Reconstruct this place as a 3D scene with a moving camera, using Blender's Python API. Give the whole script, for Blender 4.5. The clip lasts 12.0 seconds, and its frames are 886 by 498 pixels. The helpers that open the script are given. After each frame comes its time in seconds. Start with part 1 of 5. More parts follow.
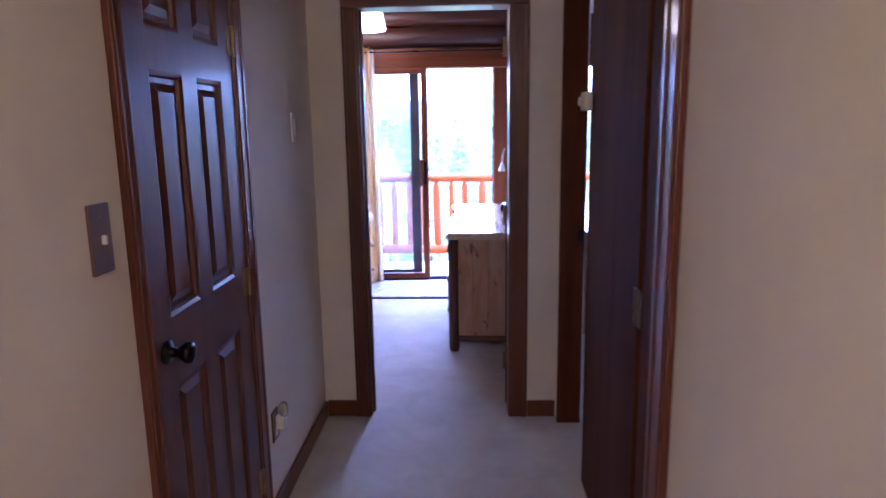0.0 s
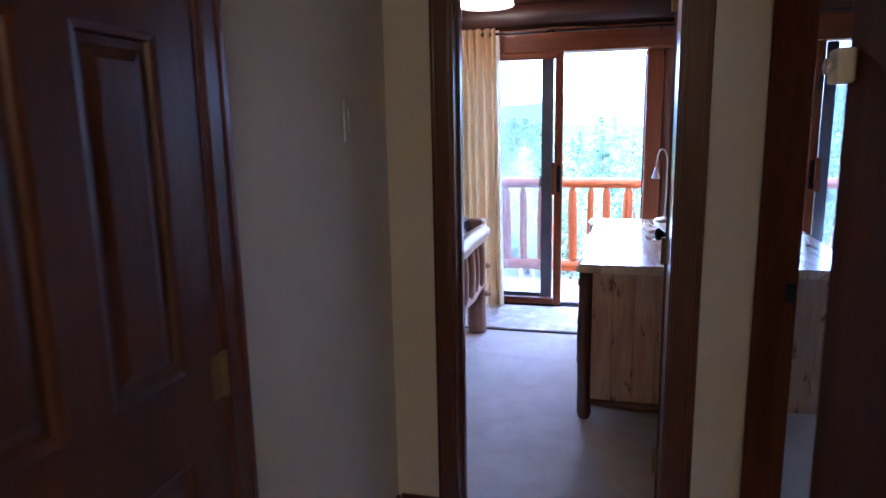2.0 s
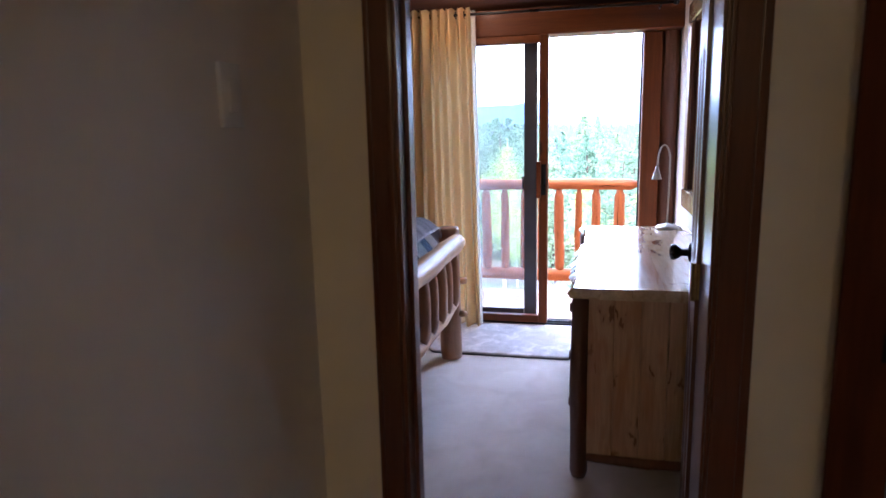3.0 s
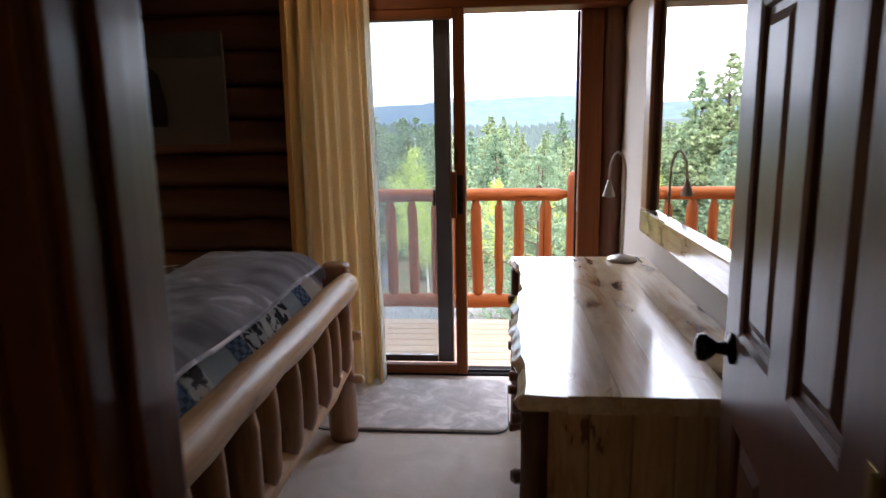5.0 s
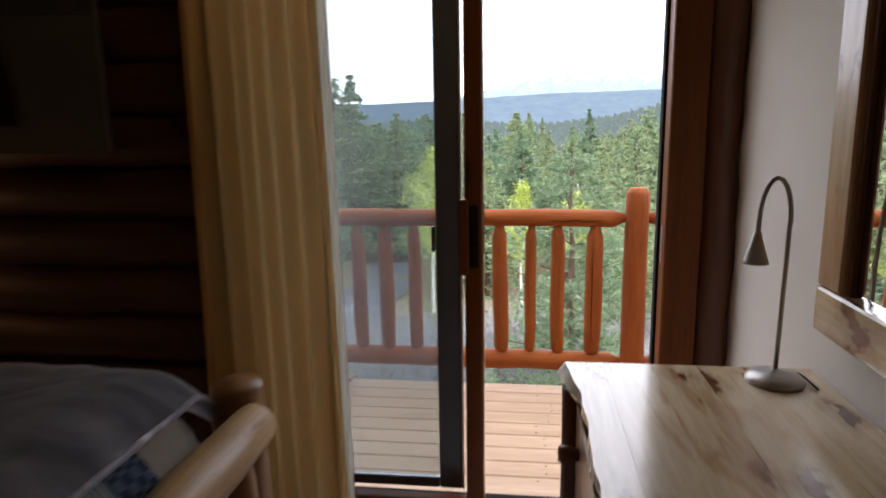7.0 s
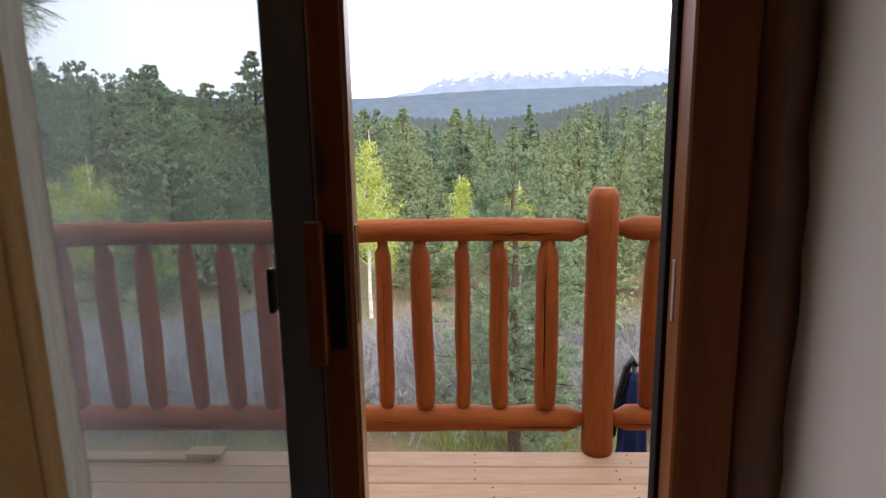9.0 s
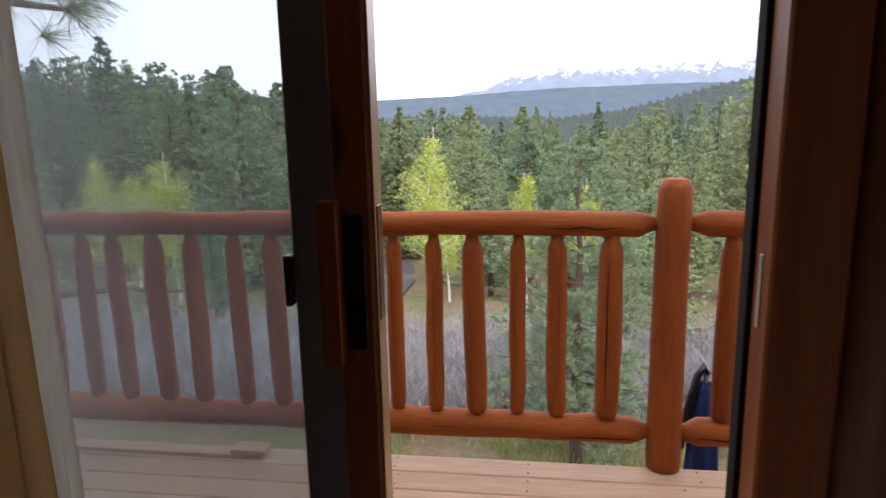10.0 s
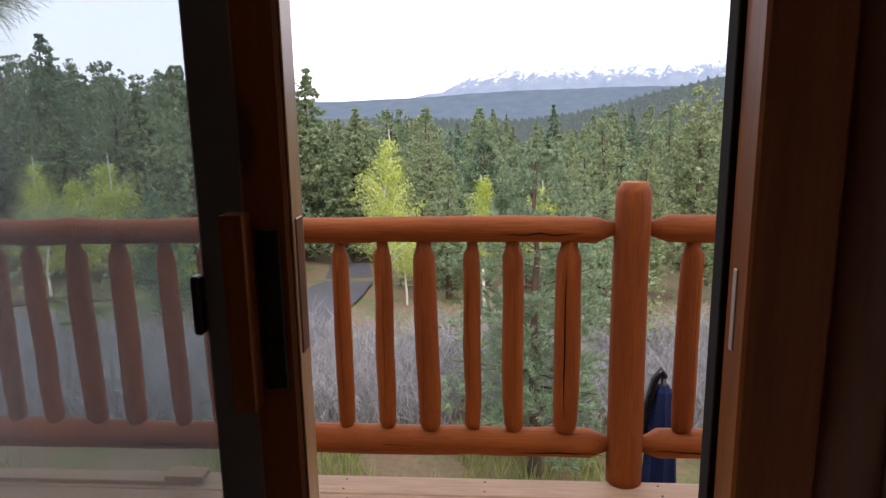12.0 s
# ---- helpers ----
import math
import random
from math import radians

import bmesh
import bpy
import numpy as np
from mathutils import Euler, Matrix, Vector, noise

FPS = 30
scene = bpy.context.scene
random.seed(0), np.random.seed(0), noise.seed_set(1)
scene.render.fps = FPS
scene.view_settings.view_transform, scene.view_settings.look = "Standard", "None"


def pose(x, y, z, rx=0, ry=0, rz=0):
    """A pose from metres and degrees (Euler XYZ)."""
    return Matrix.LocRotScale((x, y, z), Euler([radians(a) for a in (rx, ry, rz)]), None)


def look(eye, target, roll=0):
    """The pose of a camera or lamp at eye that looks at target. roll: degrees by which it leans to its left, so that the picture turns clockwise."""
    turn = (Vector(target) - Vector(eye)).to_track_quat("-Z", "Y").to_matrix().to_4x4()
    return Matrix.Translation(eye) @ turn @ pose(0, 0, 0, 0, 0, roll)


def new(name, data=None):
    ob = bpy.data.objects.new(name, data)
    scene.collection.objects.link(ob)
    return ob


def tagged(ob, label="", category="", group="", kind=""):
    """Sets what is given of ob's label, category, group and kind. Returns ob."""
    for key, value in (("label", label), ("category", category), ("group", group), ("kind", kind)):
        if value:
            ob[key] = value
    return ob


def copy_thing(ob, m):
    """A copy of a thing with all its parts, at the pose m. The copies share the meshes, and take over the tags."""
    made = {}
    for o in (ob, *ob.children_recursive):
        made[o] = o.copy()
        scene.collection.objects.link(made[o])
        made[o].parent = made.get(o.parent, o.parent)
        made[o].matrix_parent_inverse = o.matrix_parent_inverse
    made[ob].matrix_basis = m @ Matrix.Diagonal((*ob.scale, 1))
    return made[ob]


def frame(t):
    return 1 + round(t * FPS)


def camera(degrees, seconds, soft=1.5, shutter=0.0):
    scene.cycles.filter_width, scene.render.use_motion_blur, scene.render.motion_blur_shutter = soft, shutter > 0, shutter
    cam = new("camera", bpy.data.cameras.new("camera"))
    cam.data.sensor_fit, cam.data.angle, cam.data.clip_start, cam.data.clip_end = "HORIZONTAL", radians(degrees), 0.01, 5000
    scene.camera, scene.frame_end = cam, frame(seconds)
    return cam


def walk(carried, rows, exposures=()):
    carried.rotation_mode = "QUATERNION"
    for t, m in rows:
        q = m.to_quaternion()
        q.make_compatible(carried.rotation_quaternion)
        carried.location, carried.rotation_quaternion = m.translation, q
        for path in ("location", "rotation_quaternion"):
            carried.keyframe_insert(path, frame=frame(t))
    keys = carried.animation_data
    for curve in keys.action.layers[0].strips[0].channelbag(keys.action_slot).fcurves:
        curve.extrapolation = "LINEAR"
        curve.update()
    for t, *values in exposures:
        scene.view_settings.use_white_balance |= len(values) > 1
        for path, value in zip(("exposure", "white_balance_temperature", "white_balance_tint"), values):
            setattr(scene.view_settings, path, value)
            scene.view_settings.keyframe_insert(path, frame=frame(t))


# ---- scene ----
cam = camera(68.6, 12.0, 1.5, 0.6)

PATH = [
    (0, (0.196, 0.129, 1.473), (0.119, 2.093, 1.107), -0.9),
    (0.5, (0.259, 0.374, 1.469), (0.014, 2.325, 1.104), -0.8),
    (1, (0.32, 0.612, 1.461), (-0.099, 2.533, 1.097), -1.0),
    (1.5, (0.297, 0.843, 1.434), (-0.215, 2.743, 1.072), -1.1),
    (2, (0.206, 1.131, 1.454), (-0.291, 3.034, 1.092), -1.1),
    (2.5, (0.17, 1.438, 1.406), (-0.293, 3.35, 1.045), -1.3),
    (3, (0.143, 1.788, 1.411), (-0.308, 3.703, 1.05), -1.3),
    (3.5, (0.093, 2.129, 1.411), (-0.213, 4.071, 1.045), -1.1),
    (5.5, (0.015, 3.129, 1.423), (-0.161, 5.087, 1.054), -1.0),
    (6, (0.046, 3.524, 1.43), (-0.155, 5.479, 1.057), -1.0),
    (6.5, (0.017, 3.874, 1.425), (-0.273, 5.816, 1.048), -0.9),
    (7, (-0.034, 4.209, 1.427), (-0.284, 6.157, 1.05), -0.9),
    (7.5, (-0.025, 4.564, 1.392), (-0.145, 6.524, 1.014), -0.2),
    (9.5, (0.048, 5.357, 1.330), (-0.028, 7.311, 0.937), -1.0),
    (10, (0.063, 5.421, 1.295), (-0.211, 7.355, 0.907), -1.2),
    (10.5, (0.044, 5.494, 1.279), (-0.264, 7.424, 0.897), -1.5),
    (11, (0.048, 5.561, 1.288), (-0.168, 7.505, 0.905), -1.4),
    (11.5, (0.076, 5.586, 1.288), (-0.089, 7.535, 0.903), -1.3),
    (12, (0.076, 5.572, 1.288), (-0.071, 7.523, 0.903), -1.0),
]
EXPOSURES = [(0, 4.25, 4200, 39), (0.5, 4.15, 4180, 39), (1.0, 3.87, 4220, 33), (1.5, 3.6, 4250, 27), (2.0, 3.65, 4300, 24), (2.5, 3.62, 4500, 24), (3.0, 3.35, 5000, 22), (3.5, 3.08, 5600, 19), (5.5, 1.97, 6450, 15), (6.5, 1.54, 6700, 14), (7.5, 1.18, 6700, 14), (9.5, 0.73, 6900, 21), (10.5, 0.67, 6750, 20), (12, 0.50, 6850, 21)]
walk(cam, [(t, look(eye, target, roll)) for t, eye, target, roll in PATH], EXPOSURES)

# ---- world, sun and lamps ----
world = bpy.data.worlds.new("sky_world")
scene.world = world
world.use_nodes = True
wn, wl = world.node_tree.nodes, world.node_tree.links
wn.clear()
sky = wn.new("ShaderNodeTexSky")
sky.sky_type = "NISHITA"
sky.sun_disc = False
sky.sun_elevation = radians(48)
sky.sun_rotation = radians(150)
sky.air_density, sky.dust_density = 1.0, 3.0
cloud = wn.new("ShaderNodeMixRGB")
cloud.inputs[0].default_value = 0.8
cloud.inputs[2].default_value = (11.0, 11.6, 13.0, 1)
bg = wn.new("ShaderNodeBackground")
bg.inputs[1].default_value = 0.15
wo = wn.new("ShaderNodeOutputWorld")
wl.new(sky.outputs[0], cloud.inputs[1])
wl.new(cloud.outputs[0], bg.inputs[0])
wl.new(bg.outputs[0], wo.inputs[0])

sun = new("sun", bpy.data.lights.new("sun", "SUN"))
sun.data.energy, sun.data.angle, sun.data.color = 1.5, radians(14), (1.0, 0.96, 0.9)
sun.matrix_world = look((6, -12, 16), (0, 6, 0))


def lamp_point(name, where, watts, colour, radius=0.06):
    ob = new(name, bpy.data.lights.new(name, "POINT"))
    ob.data.energy, ob.data.color, ob.data.shadow_soft_size = watts, colour, radius
    ob.location = where
    return ob


hall_lamp = lamp_point("hall_lamp_light", (0.05, -0.75, 2.1), 1.3, (1.0, 0.69, 0.27), 0.12)
bedside = lamp_point("bedside_light", (-2.86, 6.20, 0.97), 1.9, (1.0, 0.55, 0.25), 0.08)
pendant = lamp_point("pendant_bulb", (-0.68, 5.85, 2.25), 0.35, (1.0, 0.72, 0.45), 0.04)

# ---- materials ----


def ramp(nodes, stops):
    r = nodes.new("ShaderNodeValToRGB")
    while len(r.color_ramp.elements) < len(stops):
        r.color_ramp.elements.new(0.5)
    for e, (p, c) in zip(r.color_ramp.elements, stops):
        e.position, e.color = p, (*c, 1)
    return r


def base_mat(name, rough=0.6, metal=0.0):
    m = bpy.data.materials.new(name)
    m.use_nodes = True
    n, l = m.node_tree.nodes, m.node_tree.links
    b = n["Principled BSDF"]
    b.inputs["Roughness"].default_value = rough
    b.inputs["Metallic"].default_value = metal
    return m, n, l, b


def coords(n, l, scale=(1, 1, 1), world_space=False, shift=True):
    tc = n.new("ShaderNodeTexCoord")
    mp = n.new("ShaderNodeMapping")
    mp.inputs["Scale"].default_value = scale
    if world_space:
        g = n.new("ShaderNodeNewGeometry")
        l.new(g.outputs["Position"], mp.inputs["Vector"])
    else:
        l.new(tc.outputs["Object"], mp.inputs["Vector"])
        if shift:
            oi = n.new("ShaderNodeObjectInfo")
            mul = n.new("ShaderNodeMath")
            mul.operation = "MULTIPLY"
            mul.inputs[1].default_value = 37.0
            l.new(oi.outputs["Random"], mul.inputs[0])
            l.new(mul.outputs[0], mp.inputs["Location"])
    return mp


def noise_node(n, l, mp, scale, detail=5, rough=0.6, distort=0.0):
    t = n.new("ShaderNodeTexNoise")
    t.inputs["Scale"].default_value = scale
    t.inputs["Detail"].default_value = detail
    t.inputs["Roughness"].default_value = rough
    t.inputs["Distortion"].default_value = distort
    l.new(mp.outputs[0], t.inputs["Vector"])
    return t


def bump(n, l, b, src, strength=0.2, dist=0.01):
    k = n.new("ShaderNodeBump")
    k.inputs["Strength"].default_value = strength
    k.inputs["Distance"].default_value = dist
    l.new(src, k.inputs["Height"])
    l.new(k.outputs[0], b.inputs["Normal"])
    return k


def mix(n, l, a, b, fac, mode="MIX"):
    m = n.new("ShaderNodeMixRGB")
    m.blend_type = mode
    for s, v in ((0, fac), (1, a), (2, b)):
        if hasattr(v, "links"):
            l.new(v, m.inputs[s])
        elif s == 0:
            m.inputs[0].default_value = v
        else:
            m.inputs[s].default_value = (*v, 1)
    return m.outputs[0]


def plain(name, colour, rough=0.6, metal=0.0, vary=0.12, scale=6.0, relief=0.05, fine=90.0):
    """Paint, plastic, metal: soft mottling at two scales."""
    m, n, l, b = base_mat(name, rough, metal)
    mp = coords(n, l)
    a = noise_node(n, l, mp, scale, 4)
    f = noise_node(n, l, mp, fine, 3)
    lo = tuple(c * (1 - vary) for c in colour)
    hi = tuple(min(1, c * (1 + vary)) for c in colour)
    r = ramp(n, ((0.3, lo), (0.7, hi)))
    l.new(a.outputs[0], r.inputs[0])
    l.new(r.outputs[0], b.inputs["Base Color"])
    rr = n.new("ShaderNodeMapRange")
    rr.inputs[3].default_value, rr.inputs[4].default_value = max(0.03, rough - 0.08), min(1, rough + 0.1)
    l.new(a.outputs[0], rr.inputs[0])
    l.new(rr.outputs[0], b.inputs["Roughness"])
    bump(n, l, b, f.outputs[0], relief, 0.003)
    return m


def wood(name, dark, light, rough=0.4, axis="z", knots=None, knot_amount=0.0, grain=14.0, coat=0.0, relief=0.12, world_space=False, plane=None, knot_size=1.0, heart=None):
    """Wood with its grain along one axis of the object, knots as dark spots."""
    m, n, l, b = base_mat(name, rough)
    k = {"x": (0.07, 1, 1), "y": (1, 0.07, 1), "z": (1, 1, 0.07)}[axis]
    mp = coords(n, l, k, world_space)
    big = noise_node(n, l, mp, grain * 0.45, 4, 0.55, 0.6)
    fine = noise_node(n, l, mp, grain * 5.0, 6, 0.65, 0.2)
    r = ramp(n, ((0.28, dark), (0.52, tuple((p + q) / 2 for p, q in zip(dark, light))), (0.74, light)))
    l.new(big.outputs[0], r.inputs[0])
    g = ramp(n, ((0.35, (0.62, 0.58, 0.55)), (0.62, (1, 1, 1))))
    l.new(fine.outputs[0], g.inputs[0])
    col = mix(n, l, r.outputs[0], g.outputs[0], 0.55, "MULTIPLY")
    if knots:
        ks = {"x": (0.42, 1, 1), "y": (1, 0.42, 1), "z": (1, 1, 0.42)}[axis]
        km = coords(n, l, ks, world_space)
        v = n.new("ShaderNodeTexVoronoi")
        v.inputs["Scale"].default_value = knot_amount
        v.inputs["Randomness"].default_value = 1.0
        src = km.outputs[0]
        if plane:
            v.voronoi_dimensions = "2D"
            sp, cb = n.new("ShaderNodeSeparateXYZ"), n.new("ShaderNodeCombineXYZ")
            l.new(src, sp.inputs[0])
            for i_, ax in enumerate(plane):
                l.new(sp.outputs["xyz".index(ax)], cb.inputs[i_])
            src = cb.outputs[0]
        wob = noise_node(n, l, km, 16.0, 3)
        add = n.new("ShaderNodeMixRGB")
        add.blend_type = "ADD"
        add.inputs[0].default_value = 0.13
        l.new(src, add.inputs[1])
        l.new(wob.outputs[1], add.inputs[2])
        l.new(add.outputs[0], v.inputs["Vector"])
        kr = ramp(n, ((0.06 * knot_size, (1, 1, 1)), (0.085 * knot_size, (0.7, 0.7, 0.7)), (0.105 * knot_size, (0.28, 0.28, 0.28)), (0.21 * knot_size, (0, 0, 0))))
        l.new(v.outputs["Distance"], kr.inputs[0])
        col = mix(n, l, col, knots, kr.outputs[0])
    if heart:
        hm = coords(n, l, {"x": (0.16, 1, 1), "y": (1, 0.16, 1), "z": (1, 1, 0.16)}[axis], world_space)
        hn = noise_node(n, l, hm, 9.0, 3, 0.5, 1.5)
        hr = ramp(n, ((0.56, (0, 0, 0)), (0.66, (0.75, 0.75, 0.75)), (0.72, (0.2, 0.2, 0.2))))
        l.new(hn.outputs[0], hr.inputs[0])
        col = mix(n, l, col, heart, hr.outputs[0])
        sm = coords(n, l, {"x": (0.5, 1.0, 1), "y": (1.0, 0.5, 1), "z": (1, 1, 0.4)}[axis], world_space)
        sn = noise_node(n, l, sm, 11.0, 2, 0.4, 0.9)
        sr = ramp(n, ((0.70, (0, 0, 0)), (0.735, (0.55, 0.55, 0.55)), (0.76, (1, 1, 1))))
        l.new(sn.outputs[0], sr.inputs[0])
        col = mix(n, l, col, knots, sr.outputs[0])
    l.new(col, b.inputs["Base Color"])
    b.inputs["Coat Weight"].default_value = coat
    b.inputs["Coat Roughness"].default_value = 0.12
    bump(n, l, b, fine.outputs[0], relief, 0.003)
    return m


M = {}
M["wall"] = plain("wall_paint", (0.76, 0.69, 0.58), 0.75, vary=0.05, scale=2.2, relief=0.10, fine=160)
M["wall_bed"] = plain("wall_paint_bedroom", (0.68, 0.645, 0.59), 0.6, vary=0.04, scale=2.2, relief=0.10, fine=160)
M["ceiling"] = plain("ceiling_paint", (0.75, 0.72, 0.66), 0.85, vary=0.04)
M["trim"] = wood("stained_trim", (0.085, 0.022, 0.008), (0.18, 0.055, 0.020), 0.35, "z", coat=0.18, grain=22)
M["trim_x"] = wood("stained_trim_x", (0.085, 0.022, 0.008), (0.18, 0.055, 0.020), 0.35, "x", coat=0.18, grain=22)
M["trim_y"] = wood("stained_trim_y", (0.085, 0.022, 0.008), (0.18, 0.055, 0.020), 0.35, "y", coat=0.18, grain=22)
M["door"] = wood("stained_door", (0.085, 0.026, 0.012), (0.15, 0.05, 0.022), 0.42, "z", coat=0.08, grain=26)
M["slider"] = wood("slider_wood", (0.095, 0.024, 0.004), (0.205, 0.058, 0.009), 0.5, "z", knots=(0.05, 0.018, 0.009), knot_amount=3.2, plane="xz", coat=0.05, grain=18)
M["slider_x"] = wood("slider_wood_x", (0.095, 0.024, 0.004), (0.205, 0.058, 0.009), 0.5, "x", knots=(0.05, 0.018, 0.009), knot_amount=3.2, plane="xz", coat=0.05, grain=18)
M["log"] = wood("wall_log", (0.034, 0.011, 0.005), (0.085, 0.029, 0.012), 0.5, "x", knots=(0.04, 0.016, 0.008), knot_amount=2.2, coat=0.1, grain=10, relief=0.3)
for k in ("slider", "slider_x"):
    M[k].node_tree.nodes["Principled BSDF"].inputs["Specular IOR Level"].default_value = 0.22
M["closet"] = wood("closet_leaf", (0.062, 0.015, 0.004), (0.125, 0.035, 0.010), 0.7, "z", grain=18)
M["closet"].node_tree.nodes["Principled BSDF"].inputs["Specular IOR Level"].default_value = 0.12
M["log_z"] = wood("log_upright", (0.08, 0.027, 0.011), (0.19, 0.068, 0.026), 0.5, "z", knots=(0.04, 0.016, 0.008), knot_amount=3.0, coat=0.2, grain=10, relief=0.3)
M["pine_x"] = wood("pine_log_x", (0.42, 0.24, 0.10), (0.62, 0.41, 0.20), 0.35, "x", knots=(0.20, 0.085, 0.03), knot_amount=5.0, coat=0.4)
M["pine_y"] = wood("pine_log_y", (0.42, 0.24, 0.10), (0.62, 0.41, 0.20), 0.45, "y", knots=(0.20, 0.085, 0.03), knot_amount=5.0, coat=0.12)
M["pine_z"] = wood("pine_log_z", (0.36, 0.19, 0.08), (0.58, 0.36, 0.17), 0.38, "z", knots=(0.18, 0.07, 0.025), knot_amount=5.0, coat=0.3)
M["pine_brown"] = wood("pine_log_brown", (0.22, 0.095, 0.038), (0.40, 0.20, 0.085), 0.4, "z", knots=(0.11, 0.04, 0.016), knot_amount=5.0, coat=0.25)
M["dresser_top"] = wood("dresser_top", (0.60, 0.44, 0.24), (0.84, 0.72, 0.50), 0.2, "y", knots=(0.17, 0.065, 0.02), knot_amount=6.0, coat=0.7, grain=11, relief=0.05, plane="xy", knot_size=1.35, heart=(0.42, 0.24, 0.10))
M["dresser_edge"] = M["dresser_top"]
M["dresser_end"] = wood("dresser_end", (0.44, 0.25, 0.13), (0.65, 0.43, 0.25), 0.34, "z", knots=(0.20, 0.085, 0.035), knot_amount=9.0, coat=0.3, grain=20, plane="xz", knot_size=0.8, heart=(0.40, 0.20, 0.09))
M["rail_x"] = wood("rail_log_x", (0.19, 0.041, 0.006), (0.365, 0.097, 0.014), 0.62, "x", grain=30, relief=1.0)
M["rail_z"] = wood("rail_log_z", (0.19, 0.041, 0.006), (0.365, 0.097, 0.014), 0.62, "z", grain=30, relief=1.0)
M["rail_x"].node_tree.nodes["Principled BSDF"].inputs["Specular IOR Level"].default_value = 0.2
M["rail_z"].node_tree.nodes["Principled BSDF"].inputs["Specular IOR Level"].default_value = 0.2
M["deck"] = wood("deck_board", (0.42, 0.265, 0.155), (0.57, 0.385, 0.24), 0.6, "x", knots=(0.24, 0.13, 0.07), knot_amount=3.0, grain=16, relief=0.3)
M["black"] = plain("black_metal", (0.012, 0.011, 0.011), 0.28, 0.6, vary=0.2)
M["bronze"] = plain("dark_screen_frame", (0.085, 0.088, 0.098), 0.32, 0.3, vary=0.15)
M["brass"] = plain("worn_brass", (0.30, 0.21, 0.08), 0.48, 0.9, vary=0.25, scale=30)
M["white_plastic"] = plain("white_plastic", (0.78, 0.74, 0.66), 0.4, vary=0.04)
M["switch_wood"] = plain("switch_plate_wood", (0.15, 0.07, 0.035), 0.4, vary=0.2)
M["steel"] = plain("brushed_grey_metal", (0.42, 0.40, 0.37), 0.38, 0.7, vary=0.06)
M["rubber"] = plain("rubber", (0.014, 0.012, 0.011), 0.9)
M["rubber"].node_tree.nodes["Principled BSDF"].inputs["Specular IOR Level"].default_value = 0.1
M["umbrella"] = plain("umbrella_cloth", (0.008, 0.013, 0.040), 0.95, vary=0.3, relief=0.2)
M["umbrella"].node_tree.nodes["Principled BSDF"].inputs["Specular IOR Level"].default_value = 0.12

# carpet
m, n, l, b = base_mat("carpet", 0.95)
mp = coords(n, l, (1, 1, 1), True)
a = noise_node(n, l, mp, 5.0, 4, 0.6, 0.8)
f = noise_node(n, l, mp, 260.0, 4, 0.7)
r = ramp(n, ((0.3, (0.62, 0.55, 0.48)), (0.7, (0.74, 0.68, 0.61))))
l.new(a.outputs[0], r.inputs[0])
fr = ramp(n, ((0.3, (0.72, 0.72, 0.72)), (0.65, (1, 1, 1))))
l.new(f.outputs[0], fr.inputs[0])
l.new(mix(n, l, r.outputs[0], fr.outputs[0], 0.7, "MULTIPLY"), b.inputs["Base Color"])
k = mix(n, l, a.outputs[0], f.outputs[0], 0.6)
bump(n, l, b, k, 0.7, 0.012)
b.inputs["Sheen Weight"].default_value = 0.15
M["carpet"] = m

# mirror and glass
m, n, l, b = base_mat("mirror_glass", 0.015, 1.0)
b.inputs["Base Color"].default_value = (0.86, 0.88, 0.88, 1)
M["mirror"] = m


